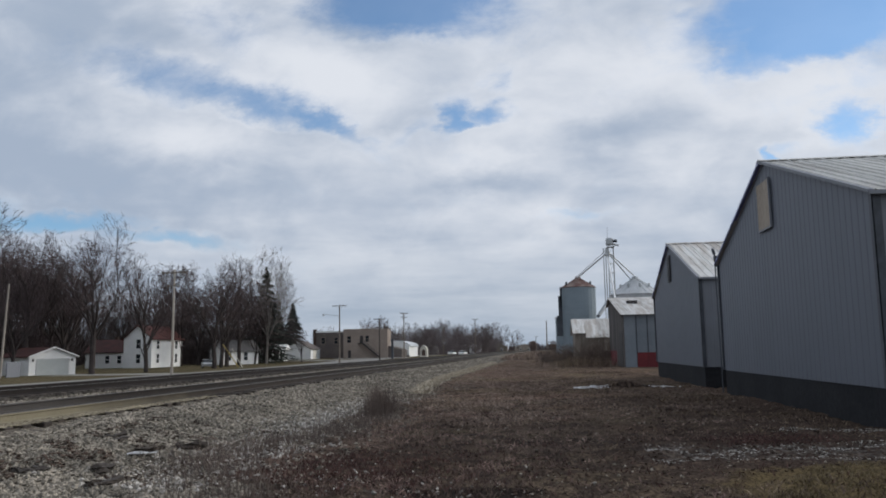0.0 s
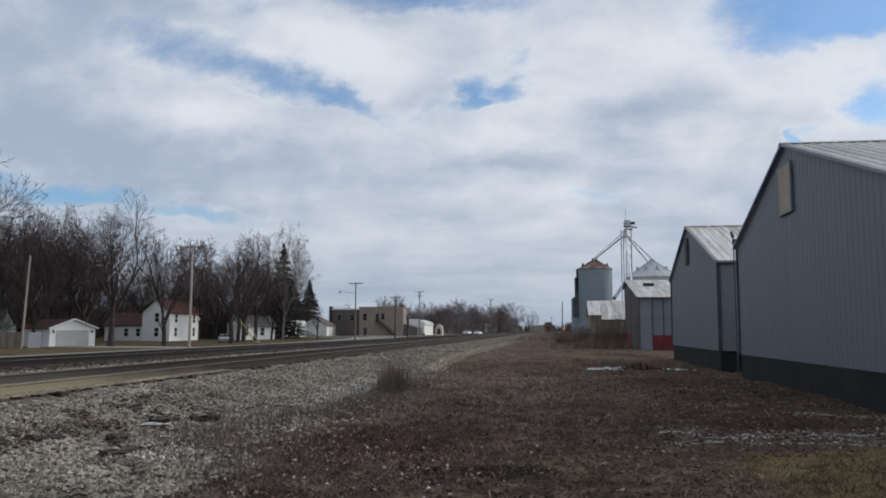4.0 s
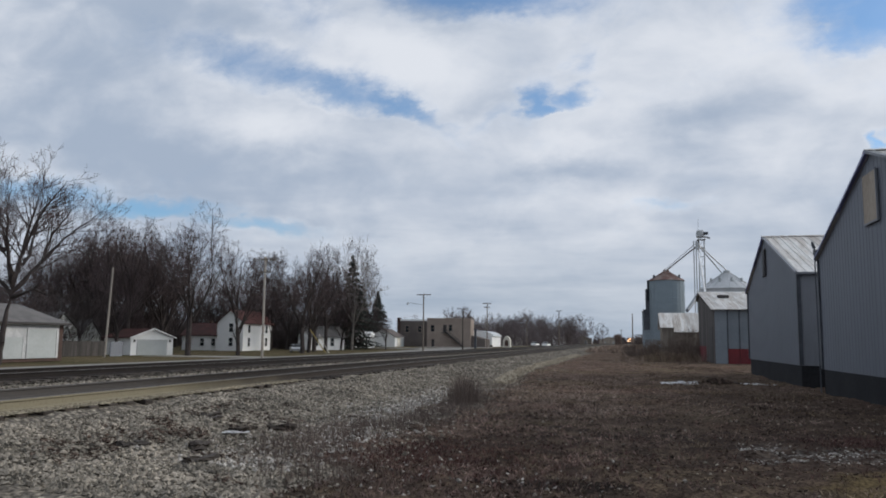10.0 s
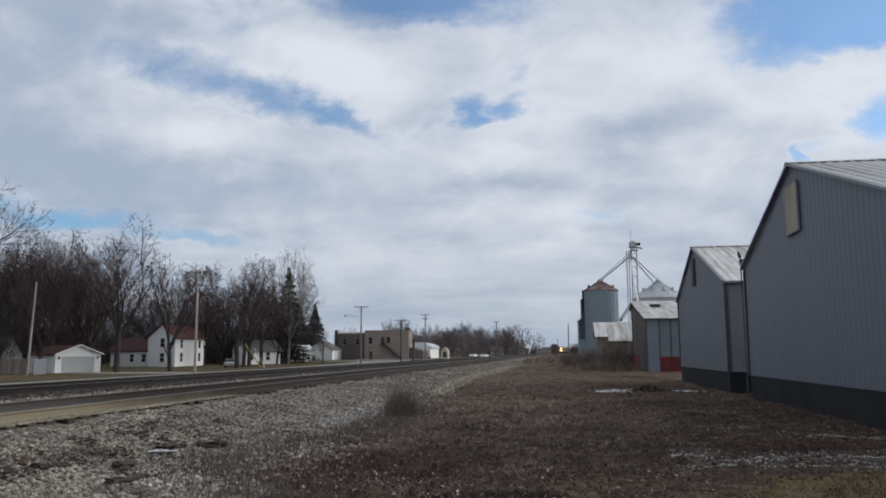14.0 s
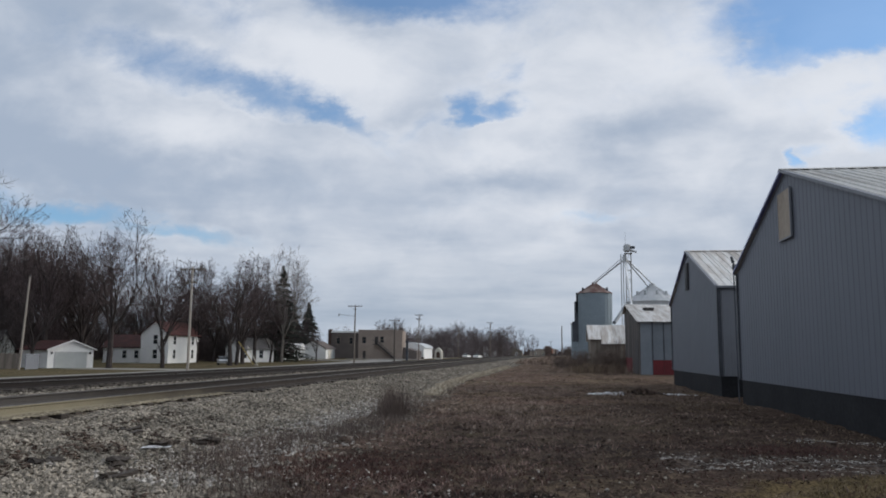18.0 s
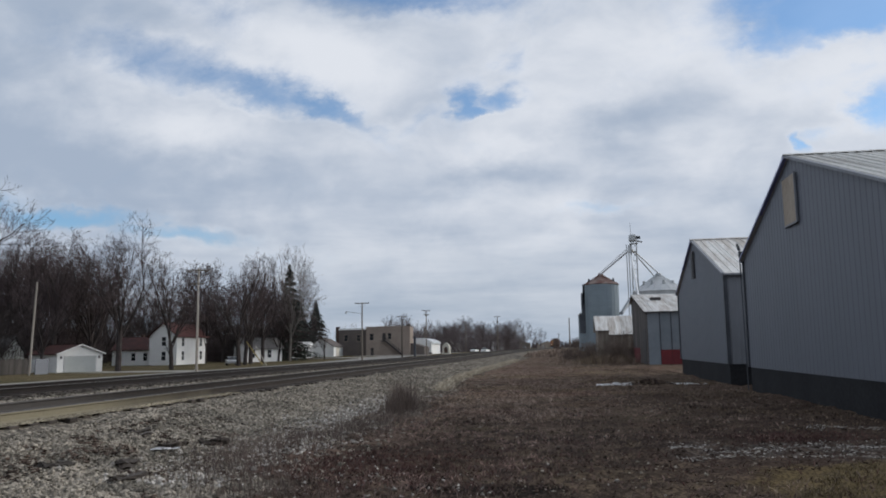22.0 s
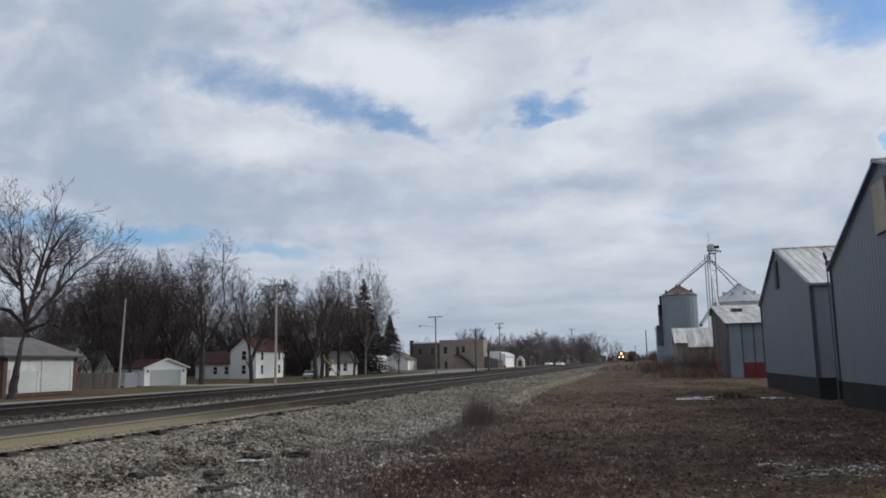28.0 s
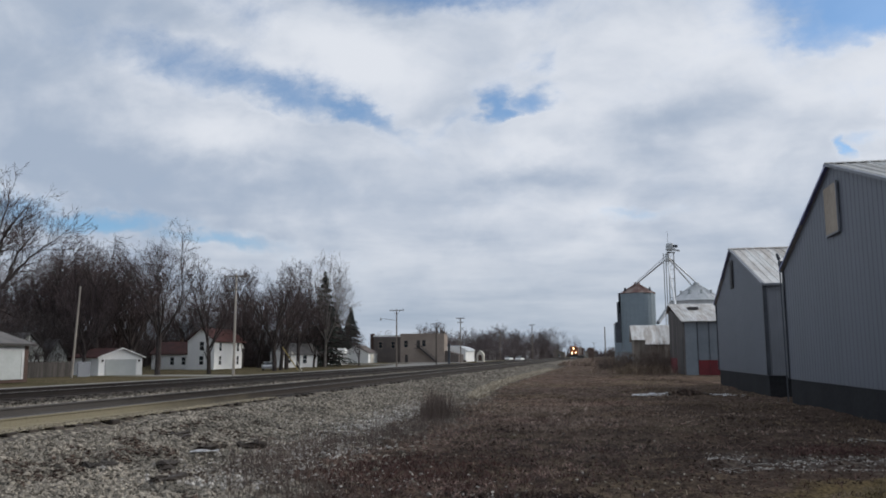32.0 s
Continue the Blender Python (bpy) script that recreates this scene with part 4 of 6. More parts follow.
part("discharge_hood", rod((0.1, -0.1, 15.5), (1.1, -0.1, 15.25), 0.16, 0.12), M["galv"], leg, "curved discharge hood")
part("platform", box(-0.55, 0.5, -0.5, 0.6, 15.02, 15.1), M["steel"], leg)
part("aerial", rod((-0.35, 0, 16.2), (-0.35, 0, 17.9), 0.025, n=5), M["steel"], leg)
part("distributor", rod((-0.45, 0, 13.9), (-0.45, 0, 14.9), 0.32, 0.2), M["galv"], leg)


def spout(a, b, r):
    part("spout", rod(a, b, r), M["spout"], leg, "pale steel grain spout")


spout((-0.5, 0, 14.3), (-3.6, 20.0, 12.75), 0.11)
part("spout_truss", rod((-0.5, 0, 14.75), (-3.6, 20.0, 13.05), 0.05), M["spout"], leg, "truss cable over the spout")
for k in range(9):
    a, b = Vector((-0.5, 0, 14.3)).lerp(Vector((-3.6, 20.0, 12.75)), (k + 0.5) / 9), Vector((-0.5, 0, 14.75)).lerp(Vector((-3.6, 20.0, 13.05)), (k + 1) / 9)
    part("truss_strut", rod(a, b, 0.03, n=5), M["spout"], leg)
spout((-0.4, 0, 14.3), (3.6, 10.0, 11.5), 0.09)
spout((-0.4, 0.2, 14.5), (4.5, 10.4, 11.7), 0.09)
spout((-0.5, 0, 14.0), (0.1, -4.5, 6.0), 0.13)
part("conveyor", rod((-0.6, -2.5, 8.0), (-2.6, -8.0, 5.5), 0.22), M["bluegrey"], leg, "blue-grey inclined conveyor tube")


# ---- houses beyond the street ----
def panel_door(t, x, y0, y1, z0, z1, rows, material, label):
    d = part("garage_door", box(x - 0.02, x + 0.02, y0, y1, z0, z1), material, t, label)
    h = (z1 - z0) / rows
    for i in range(rows):
        part("door_panel", box(x + 0.02, x + 0.05, y0 + 0.03, y1 - 0.03, z0 + i * h + 0.03, z0 + (i + 1) * h - 0.02), material, d)
    for p in ((y0 - 0.14, y0, z0, z1 + 0.14), (y1, y1 + 0.14, z0, z1 + 0.14), (y0, y1, z1, z1 + 0.14)):
        part("door_frame", box(x - 0.01, x + 0.07, *p), M["aged_white"], d)
    return d


# white two-car garage, gable to the street
garage = thing("white_garage", (-65.1, 92.8, -0.85), -24, "white gabled double garage with a red-brown roof", "garage")
gabled(garage, -6.6, 0, 0.7, 7.2, 2.45, 3.55, "x", M["white"], M["shingle_red"], over=0.3, th=0.12)
panel_door(garage, 0.0, 1.75, 6.1, 0.0, 2.05, 4, M["door"], "pale double garage door")
for yy in (1.2, 6.65):
    part("wall_lamp", box(0.0, 0.16, yy - 0.09, yy + 0.09, 1.85, 2.15), M["louver"], garage)
for s, a in ((1, 0.7), (-1, 7.2)):
    part("barge_board", prism([(3.95, 3.58), (a - s * 0.3, 2.34), (a - s * 0.3, 2.50), (3.95, 3.76)], 0.28, 0.34, "x"), M["white"], garage)

# brown brick garage with a hipped roof and two doors
bg = thing("brick_garage", (-54.2, 57.0, -0.45), 0, "brown brick garage with a grey hipped roof", "garage")
part("wall", box(-6.6, -0.02, 0.85, 10.15, -0.3, 3.35), M["brick_red"], bg)
part("front_panel", box(-0.02, 0.04, 1.25, 9.5, 0.0, 3.3), M["aged_white"], bg, "white boarded front between the doors")
bm = bmesh.new()
e = [bm.verts.new(p) for p in ((0.6, 0.2, 3.35), (0.6, 10.5, 3.35), (-7.2, 10.5, 3.35), (-7.2, 0.2, 3.35))]
r = [bm.verts.new(p) for p in ((-3.3, 4.1, 5.15), (-3.3, 7.7, 5.15))]
for f in ((e[0], e[1], r[1], r[0]), (e[1], e[2], r[1]), (e[2], e[3], r[0], r[1]), (e[3], e[0], r[0]), (e[3], e[2], e[1], e[0])):
    bm.faces.new(f)
part("roof", bm, M["shingle"], bg, "grey shingled hipped roof")
part("fascia", box(0.52, 0.66, 0.15, 10.55, 3.16, 3.36), M["louver"], bg)
part("fascia", box(-7.2, 0.52, 10.42, 10.56, 3.16, 3.36), M["louver"], bg)
part("fascia", box(-7.2, 0.52, 0.14, 0.28, 3.16, 3.36), M["louver"], bg)
panel_door(bg, 0.05, 5.4, 9.1, 0.0, 2.72, 5, M["door"], "tall pale garage door")
panel_door(bg, 0.05, 1.55, 4.75, 0.0, 1.95, 4, M["door"], "low pale garage door")
part("side_door", box(-1.3, -0.4, 0.79, 0.9, 0, 2.0), M["offwhite"], bg, "cream side door")

# board fence between the garages
fence = thing("board_fence", (-66, 76, -0.7), 0, "weathered grey board fence", "fence")
for k in range(44):
    part("board", box(-0.02, 0.02, 0.31 * k, 0.31 * k + 0.28, -0.1, 1.75 + 0.05 * ((k * 7) % 3)), M["fence"], fence)
for k in range(6):
    part("post", box(-0.12, -0.03, 2.6 * k, 2.6 * k + 0.1, -0.2, 1.8), M["oldwood"], fence)
tank = thing("utility_board", (-62.5, 86.0, -0.8), 0, "grey utility board standing by the fence", "board")
part("sheet", box(-0.06, 0.06, 0, 2.4, 0, 1.85, bevel=0.02), M["siding_side"], tank)
part("foot", box(-0.2, 0.2, 0.2, 0.5, -0.1, 0.08), M["concrete"], tank)

# white two-storey house with a red roof and a low wing
hs = thing("white_house", (-70.9, 137.0, -0.75), -3, "white two-storey farmhouse with a red-brown roof", "house")
gabled(hs, -5.6, 0, 0, 11.3, 5.4, 7.7, "y", M["white"], M["shingle_red"], over=0.35)
for yy in (2.2, 8.9):
    window(hs, "x+", yy, 0.9, 0.85, 1.6, 0.0, M["white"])
    window(hs, "x+", yy, 3.5, 0.85, 1.5, 0.0, M["white"])
window(hs, "y-", -2.6, 0.9, 0.85, 1.6, 0.0, M["white"])
window(hs, "y-", -2.6, 3.6, 0.85, 1.6, 0.0, M["white"])
wing = thing("house_wing", (-76.5, 138.8, -0.75), 0, "low white house wing with a red-brown roof", "house")
gabled(wing, -8.4, 0, 0, 6.2, 3.0, 5.2, "x", M["white"], M["shingle_red"], over=0.3)
for xx in (-4.0, -1.6):
    window(wing, "y-", xx, 0.9, 0.8, 1.4, 0.0, M["white"])
part("chimney", box(-4.6, -4.0, 3.4, 4.0, 4.6, 5.9), M["brick_red"], wing)
h2 = thing("white_house", (-63.6, 152.0, -0.65), -38, "white cottage with a dark roof behind trees", "house")
gabled(h2, -5, 0, 0, 8.4, 2.9, 4.9, "y", M["white"], M["shingle"], over=0.35)
for yy in (1.6, 5.4):
    window(h2, "x+", yy, 0.9, 0.9, 1.6, 0.0, M["white"])
h3 = thing("porch_house", (-63.5, 178.0, -0.35), 0, "white cottage with an open front porch", "house")
gabled(h3, -8, 0, 0, 9.5, 2.9, 5.2, "y", M["white"], M["shingle"], over=0.3)
window(h3, "x+", 1.8, 0.8, 0.9, 1.5, 0.0, M["white"])
porch = part("porch", box(0, 2.6, 4.2, 9.0, -0.2, 0.3), M["white"], h3, "white open porch")
for yy in (4.3, 6.5, 8.8):
    part("porch_post", box(2.3, 2.55, yy - 0.12, yy + 0.12, 0.3, 2.7), M["white"], porch)
part("porch_roof", prism([(4.0, 2.7), (9.2, 2.7), (6.6, 4.0)], -0.2, 2.9, "x"), M["white"], porch)
part("porch_back", box(0.02, 0.06, 4.6, 8.6, 0.3, 2.6), M["louver"], porch)
g3 = thing("low_garage", (-59.0, 196.0, -0.15), 0, "low white garage with a brown roof and cream doors", "garage")
gabled(g3, -7, 0, 2.5, 11.0, 2.7, 4.6, "y", M["white"], M["brick_dark"], over=0.3)
panel_door(g3, 0.0, 4.6, 7.4, 0.0, 2.3, 4, M["offwhite"], "cream garage door")
panel_door(g3, 0.0, 7.8, 10.6, 0.0, 2.2, 4, M["door"], "white garage door")

# brick commercial block
bk = thing("brick_building", (-53.0, 209.0, -0.1), 0, "tan brick two-storey building with an outside stair", "building")
part("wall", box(0, 12.2, 0, 5, -0.4, 7.6), M["brick"], bk)
part("parapet", box(-0.1, 12.3, -0.1, 0.35, 7.6, 7.85), M["brick"], bk)
part("side_wing", box(-8.2, -0.05, 2.0, 18, -0.4, 7.1), M["brick_dark"], bk, "dark brick wing")
part("wing_cap", box(-8.3, 0, 1.9, 2.4, 7.1, 7.5), M["white"], bk, "white parapet cap")
part("chimney", box(-9.2, -8.3, 2.2, 3.2, -0.4, 8.0), M["brick_red"], bk)
part("chimney", box(11.0, 12.2, 1.0, 2.2, 7.6, 8.4), M["brick_dark"], bk)
for a in (-6.2, -2.6):
    window(bk, "y-", a, 4.0, 1.0, 1.7, 2.0, M["brick"])
window(bk, "y-", 1.6, 4.2, 1.0, 1.7, 0.0, M["brick"])
window(bk, "y-", 6.6, 4.4, 0.9, 1.6, 0.0, M["brick"])
part("upper_door", box(4.6, 5.5, -0.06, 0.0, 4.0, 6.0), M["louver"], bk, "dark upper door")
part("lower_door", box(1.3, 2.1, -0.06, 0.0, 0.0, 2.1), M["louver"], bk, "dark ground door")
stair = part("stair", prism([(5.4, 3.9), (10.2, 0.0), (10.6, 0.0), (5.6, 4.1)], -1.3, -0.05, "y"), M["louver"], bk, "dark outside stair")
part("landing", box(4.2, 5.7, -1.3, 0, 3.8, 3.95), M["louver"], bk)
for k in range(8):
    x = 5.5 + k * 0.66
    part("baluster", box(x - 0.04, x + 0.04, -1.32, -1.26, 3.9 - k * 0.54, 4.9 - k * 0.54), M["louver"], stair)
part("stair_rail", rod((4.2, -1.29, 4.9), (5.5, -1.29, 4.9), 0.05), M["louver"], stair)
part("stair_rail", rod((5.5, -1.29, 4.9), (10.3, -1.29, 1.0), 0.05), M["louver"], stair)
part("lean_to", prism([(12.2, 3.2), (16.0, 2.2), (16.0, -0.3), (12.2, -0.3)], 1, 9, "y"), M["brick_dark"], bk)

ch = thing("white_hall", (-46.2, 219.0, 0.0), 0, "low white hall with a pale arched roof", "building")
prof = [(0, -0.3), (9.6, -0.3), (9.6, 3.0)] + [(4.8 + 4.8 * math.cos(a), 3.0 + 1.5 * math.sin(a)) for a in [math.pi * k / 10 for k in range(1, 10)]] + [(0, 3.0)]
part("wall", prism(prof, 0, 16, "y"), M["white"], ch)
rp = [(4.8 + 5.1 * math.cos(math.pi * k / 10), 2.95 + 1.7 * math.sin(math.pi * k / 10)) for k in range(11)]
part("roof", prism(rp + [(x * 0.985 + 0.077, z - 0.12) for x, z in rp[::-1]], 0.3, 16.3, "y"), M["galv"], ch)
for a in (1.6, 3.9, 7.6):
    window(ch, "y-", a, 1.1, 0.7, 0.9, 0.0, M["white"])
part("skirting", box(0.4, 9.8, -0.5, -0.02, -0.1, 0.5), M["brick_dark"], ch)
kio = thing("small_shrine", (-33.0, 216.0, 0.1), 0, "small pale arched hut beside the street", "hut")
part("wall", prism([(0, -0.3), (2.0, -0.3), (2.0, 1.9), (1.5, 2.7), (1.0, 3.0), (0.5, 2.7), (0, 1.9)], 0, 2, "y"), M["offwhite"], kio)
part("opening", prism([(0.5, 0.2), (1.5, 0.2), (1.5, 1.5), (1.0, 2.0), (0.5, 1.5)], -0.05, 0.0, "y"), M["brick_red"], kio)


def far_house(x, y, w, d, h, roof, wall):
    t = thing("far_house", (x, y, ground_z(x, y)), 0, "small distant house among bare trees", "house", "distant houses")
    gabled(t, 0, w, 0, d, h, h + 2.2, "y", M[wall], M[roof], over=0.3)
    window(t, "y-", w * 0.3, 0.9, 1.0, 1.4, 0.0, M["white"])
    window(t, "y-", w * 0.7, 0.9, 1.0, 1.4, 0.0, M["white"])


for x, y, w, d, h, rf, wl in ((-52, 330, 9, 10, 3.2, "shingle", "offwhite"), (-36, 360, 9, 9, 3.0, "shingle", "white"), (-27, 420, 10, 10, 3.0, "shingle", "oldwood"),
                              (-16, 760, 15, 10, 4.2, "brick_dark", "brick_dark"), (-20, 640, 16, 12, 3.6, "shingle", "oldwood"), (26, 620, 18, 12, 4.5, "shingle", "brick_dark"), (36, 520, 14, 12, 4.0, "brick_dark", "brick_dark")):
    far_house(x, y, w, d, h, rf, wl)
# houses half hidden behind the garages
for x, y, w, d, h in ((-84, 89.5, 9, 6.4, 3.2), (-85, 97.5, 9, 4.6, 2.5)):
    t = thing("grey_house", (x, y, -0.8), 0, "pale house half hidden by bare trees", "house", "distant houses")
    gabled(t, 0, w, 0, d, h, h + 2.4, "x", M["door"], M["shingle"], over=0.3)
    window(t, "y-", w * 0.5, 0.9, 1.0, 1.4, 0.0, M["white"])


# ---- poles ----
def utility_pole(x, y, h, r, material, arms=(), lamp=0, lean=0.0, label="weathered wooden utility pole with a crossarm"):
    t = thing("utility_pole", (x, y, ground_z(x, y)), 0, label, "utility pole", "poles along the line")
    part("shaft", rod((0, 0, -0.3), (lean, 0, h), r, r * 0.66, 10), material, t)
    for z, w in arms:
        a = part("crossarm", box(lean - w / 2, lean + w / 2, -0.16, -0.06, z - 0.07, z + 0.07), M["pole"], t)
        for k in (-0.46, -0.24, 0.24, 0.46):
            part("insulator", rod((lean + k * w, -0.11, z + 0.06), (lean + k * w, -0.11, z + 0.24), 0.05, 0.035, 6), M["glass"], a)
        for s in (-1, 1):
            part("arm_brace", rod((lean + s * w * 0.28, -0.13, z - 0.05), (lean, -0.13, z - 0.75), 0.02, n=4), M["trim"], t)
    if lamp:
        arm = part("lamp_arm", rod((lean, 0, lamp), (lean - 3.2, 0, lamp + 0.45), 0.045, n=6), M["steel"], t)
        part("lamp_head", rod((lean - 3.2, 0, lamp + 0.5), (lean - 3.3, 0, lamp + 0.05), 0.12, 0.22), M["steel"], arm)
    return t


utility_pole(-61.8, 84.0, 10.9, 0.15, M["pole_pale"], lean=0.5, label="pale leaning wooden pole without arms")
utility_pole(-42.95, 88.0, 12.4, 0.17, M["pole_pale"], ((12.1, 3.2), (10.5, 1.6)))
utility_pole(-39.0, 150.7, 11.5, 0.17, M["pole"], ((11.3, 2.9),), lamp=9.3)
utility_pole(-32.9, 160, 9.0, 0.16, M["pole_dark"], ((8.8, 2.4),), label="dark wooden utility pole before the brick building")
utility_pole(-34.0, 196, 11.5, 0.16, M["pole"], ((11.3, 2.2), (10.3, 1.5)))
utility_pole(-19.7, 243, 10.9, 0.16, M["pole"], ((10.8, 1.9),))
utility_pole(-44.0, 250, 9.5, 0.16, M["pole"], label="plain wooden pole before bare trees")
utility_pole(-32.0, 262, 9.5, 0.16, M["pole"], label="plain wooden pole before bare trees")
utility_pole(3.3, 348, 14.0, 0.30, M["pole"], label="tall bare wooden mast beside the line")
utility_pole(-2, 470, 9.0, 0.2, M["pole"], ((8.7, 2.2),))
sign = thing("signal_post", (-35.2, 186.5, -0.35), 0, "dark squat signal post beside the track", "post")
part("post", box(-0.25, 0.25, -0.25, 0.25, -0.2, 4.3, bevel=0.05), M["trim"], sign)
part("head", box(-0.36, 0.36, -0.4, 0.3, 4.3, 4.9, bevel=0.06), M["trim"], sign)
guy = thing("guy_marker", (-50.5, 128.0, -0.75), 0, "yellowish leaning guy guard beside the street", "guy guard")
part("tube", rod((0, 0, 0), (-2.6, -1.0, 4.0), 0.09), mat("faded_yellow", (0.38, 0.30, 0.12)), guy)
part("tube", rod((0.5, 0.3, 0), (-1.4, 0.2, 3.2), 0.07), M["offwhite"], guy)
part("anchor", rod((0.1, 0, -0.1), (0.1, 0, 0.15), 0.15), M["concrete"], guy)


def parked_car(x, y, rz, body, label):
    t = thing("parked_car", (x, y, ground_z(x, y)), rz, label, "car", "parked cars")
    part("body", prism([(-2.2, 0.35), (2.2, 0.35), (2.25, 0.75), (1.3, 0.95), (-2.15, 1.0), (-2.25, 0.7)], -0.88, 0.88, "y"), body, t)
    part("cabin", prism([(-1.9, 0.98), (1.2, 0.95), (0.5, 1.45), (-1.4, 1.48)], -0.75, 0.75, "y"), M["glass"], t, "dark glass cabin")
    part("roof", box(-1.35, 0.45, -0.74, 0.74, 1.46, 1.52, bevel=0.02), body, t)
    for sx in (-1.35, 1.4):
        for sy in (-0.9, 0.7):
            w = part("wheel", rod((sx, sy, 0.33), (sx, sy + 0.2, 0.33), 0.33, n=16), M["loco_dark"], t)
            part("rim", rod((sx, sy - 0.01, 0.33), (sx, sy + 0.21, 0.33), 0.19, n=12), M["steel"], w)
    for s in (-0.6, 0.6):
        part("headlight", box(2.18, 2.27, s - 0.15, s + 0.15, 0.62, 0.76), M["steel"], t)


parked_car(-57, 130, -62, M["silver"], "silver car parked beside the house")
parked_car(-24.5, 252, 80, M["white"], "white car parked along the street")
parked_car(-30, 270, 80, M["white"], "white car parked along the street")


# ---- trees ----
def tubes(segs, n):
    """One mesh of tapered tubes from rows of x0 y0 z0 x1 y1 z1 r0 r1."""
    s = np.array(segs)
    p, q, r0, r1 = s[:, 0:3], s[:, 3:6], s[:, 6:7], s[:, 7:8]
    d = q - p
    d /= np.linalg.norm(d, axis=1, keepdims=True) + 1e-9
    ref = np.where(np.abs(d[:, 2:3]) > 0.9, np.array([[1.0, 0, 0]]), np.array([[0, 0, 1.0]]))
    u = np.cross(d, ref)
    u /= np.linalg.norm(u, axis=1, keepdims=True) + 1e-9
    w = np.cross(d, u)
    ring = []
    for i in range(n):
        a = 2 * math.pi * i / n
        o = u * math.cos(a) + w * math.sin(a)
        ring.append((p + o * r0, q + o * r1))
    verts = np.stack([x for pair in ring for x in pair], axis=1).reshape(-1, 3)
    k = len(s)
    base = (np.arange(k) * 2 * n)[:, None]
    faces = np.concatenate([base + np.array([[2 * i, 2 * ((i + 1) % n), 2 * ((i + 1) % n) + 1, 2 * i + 1]]) for i in range(n)])
    return verts.tolist(), faces.tolist()


def grow(seed, h, fork, reach, limbs, r, twig_r, thick=1.0, boughs=None):
    """A bare tree: trunk rows, branch rows and twig rows.
    fork: height where the trunk divides; reach: half width of the crown; boughs: limbs given by their bends."""
    g = random.Random(seed)
    trunk, branches, twigs = [], [], []
    per_metre = (0.0, 1.6 * thick, 2.9 * thick, 4.2 * thick)
    share = (0.0, 0.42, 0.48, 0.55)
    step = (0.8, 0.8, 0.65, 0.6, 0.6)
    mid, tall = Vector((0, 0, fork + (h - fork) * 0.46)), (h - fork) * 0.54

    def inside(p):
        """Whether p lies within the uneven outline of the crown."""
        if boughs:
            return True
        q = p - mid
        a = math.atan2(q.y, q.x)
        lump = 1.0 + 0.5 * noise.noise((math.cos(a) * 1.8 + seed, math.sin(a) * 1.8, p.z * 0.34))
        return (q.x ** 2 + q.y ** 2) / reach ** 2 + (q.z / tall) ** 2 < lump * lump

    def way(p, d, length, level, rise, wobble):
        """Points of a limb that starts at p along d, bends upwards and ends at the crown's outline."""
        out, n = [p], max(2, round(length / step[level]))
        for i in range(n):
            d = (d + Vector((g.gauss(0, wobble), g.gauss(0, wobble), g.gauss(0, wobble) + rise))).normalized()
            p = p + d * (length / n)
            out.append(p)
            if level and i > 0 and p.z > fork and not inside(p):
                break
        return out

    def along(pts, r0, r1, level):
        n = len(pts) - 1
        length = sum((q - p).length for p, q in zip(pts, pts[1:]))
        for i, (p, q) in enumerate(zip(pts, pts[1:])):
            s = i / n
            ra, rb = r0 + (r1 - r0) * s, r0 + (r1 - r0) * (i + 1) / n
            (trunk if level == 0 else branches if level < 3 else twigs).append((*p, *q, ra, rb))
            if level in (1, 2, 3) and s > (0.15 if level == 1 else 0.05):
                want = per_metre[level] * (q - p).length * (0.5 + 1.0 * s)
                for _ in range(int(want) + (g.random() < want % 1.0)):
                    d = (q - p).normalized()
                    side = d.cross(Vector((g.gauss(0, 1), g.gauss(0, 1), g.gauss(0, 1)))).normalized()
                    t = radians(g.uniform(26, 62))
                    cd = (d * math.cos(t) + side * math.sin(t) + Vector((0, 0, 0.10))).normalized()
                    cl = share[level] * length * (1.15 - 0.55 * s) * g.uniform(0.55, 1.15)
                    along(way(p.lerp(q, g.random()), cd, min(4.5, max(0.5, cl)), level + 1, 0.04, 0.065), max(twig_r, ra * (0.42 if level == 1 else 0.5)), twig_r * 0.7, level + 1)

    if boughs:
        for k, line in enumerate(boughs):
            pts = []
            for p, q in zip(line, line[1:]):
                n = max(1, round((Vector(q) - Vector(p)).length / 0.7))
                pts += [Vector(p).lerp(Vector(q), i / n) + Vector((g.gauss(0, 0.05), g.gauss(0, 0.05), g.gauss(0, 0.05))) for i in range(n)]
            pts.append(Vector(line[-1]))
            along(pts, r if k == 0 else r * 0.62 if k == 1 else r * 0.48, twig_r * 1.5, 0 if k == 0 else 1)
        return trunk, branches, twigs
    stem = way(Vector((0, 0, -0.2)), Vector((g.uniform(-0.06, 0.06), g.uniform(-0.06, 0.06), 1)).normalized(), fork + 0.2, 0, 0.02, 0.03)
    along(stem, r, r * 0.8, 0)
    turn = g.uniform(0, 6.283)
    slope = math.degrees(math.atan2(reach, (h - fork) * 0.62))
    for k in range(limbs):
        t = radians(slope * (0.12 if k == 0 else g.uniform(0.45, 1.1)))
        a = turn + k * 2.4
        d = Vector((math.cos(a) * math.sin(t), math.sin(a) * math.sin(t), math.cos(t)))
        start = stem[-1 - (k % 3 if len(stem) > 4 else 0)]
        along(way(start, d, (h - start.z) * 1.2, 1, 0.035, 0.075), r * (0.55 if k == 0 else 0.38), twig_r * 1.5, 1)
    return trunk, branches, twigs


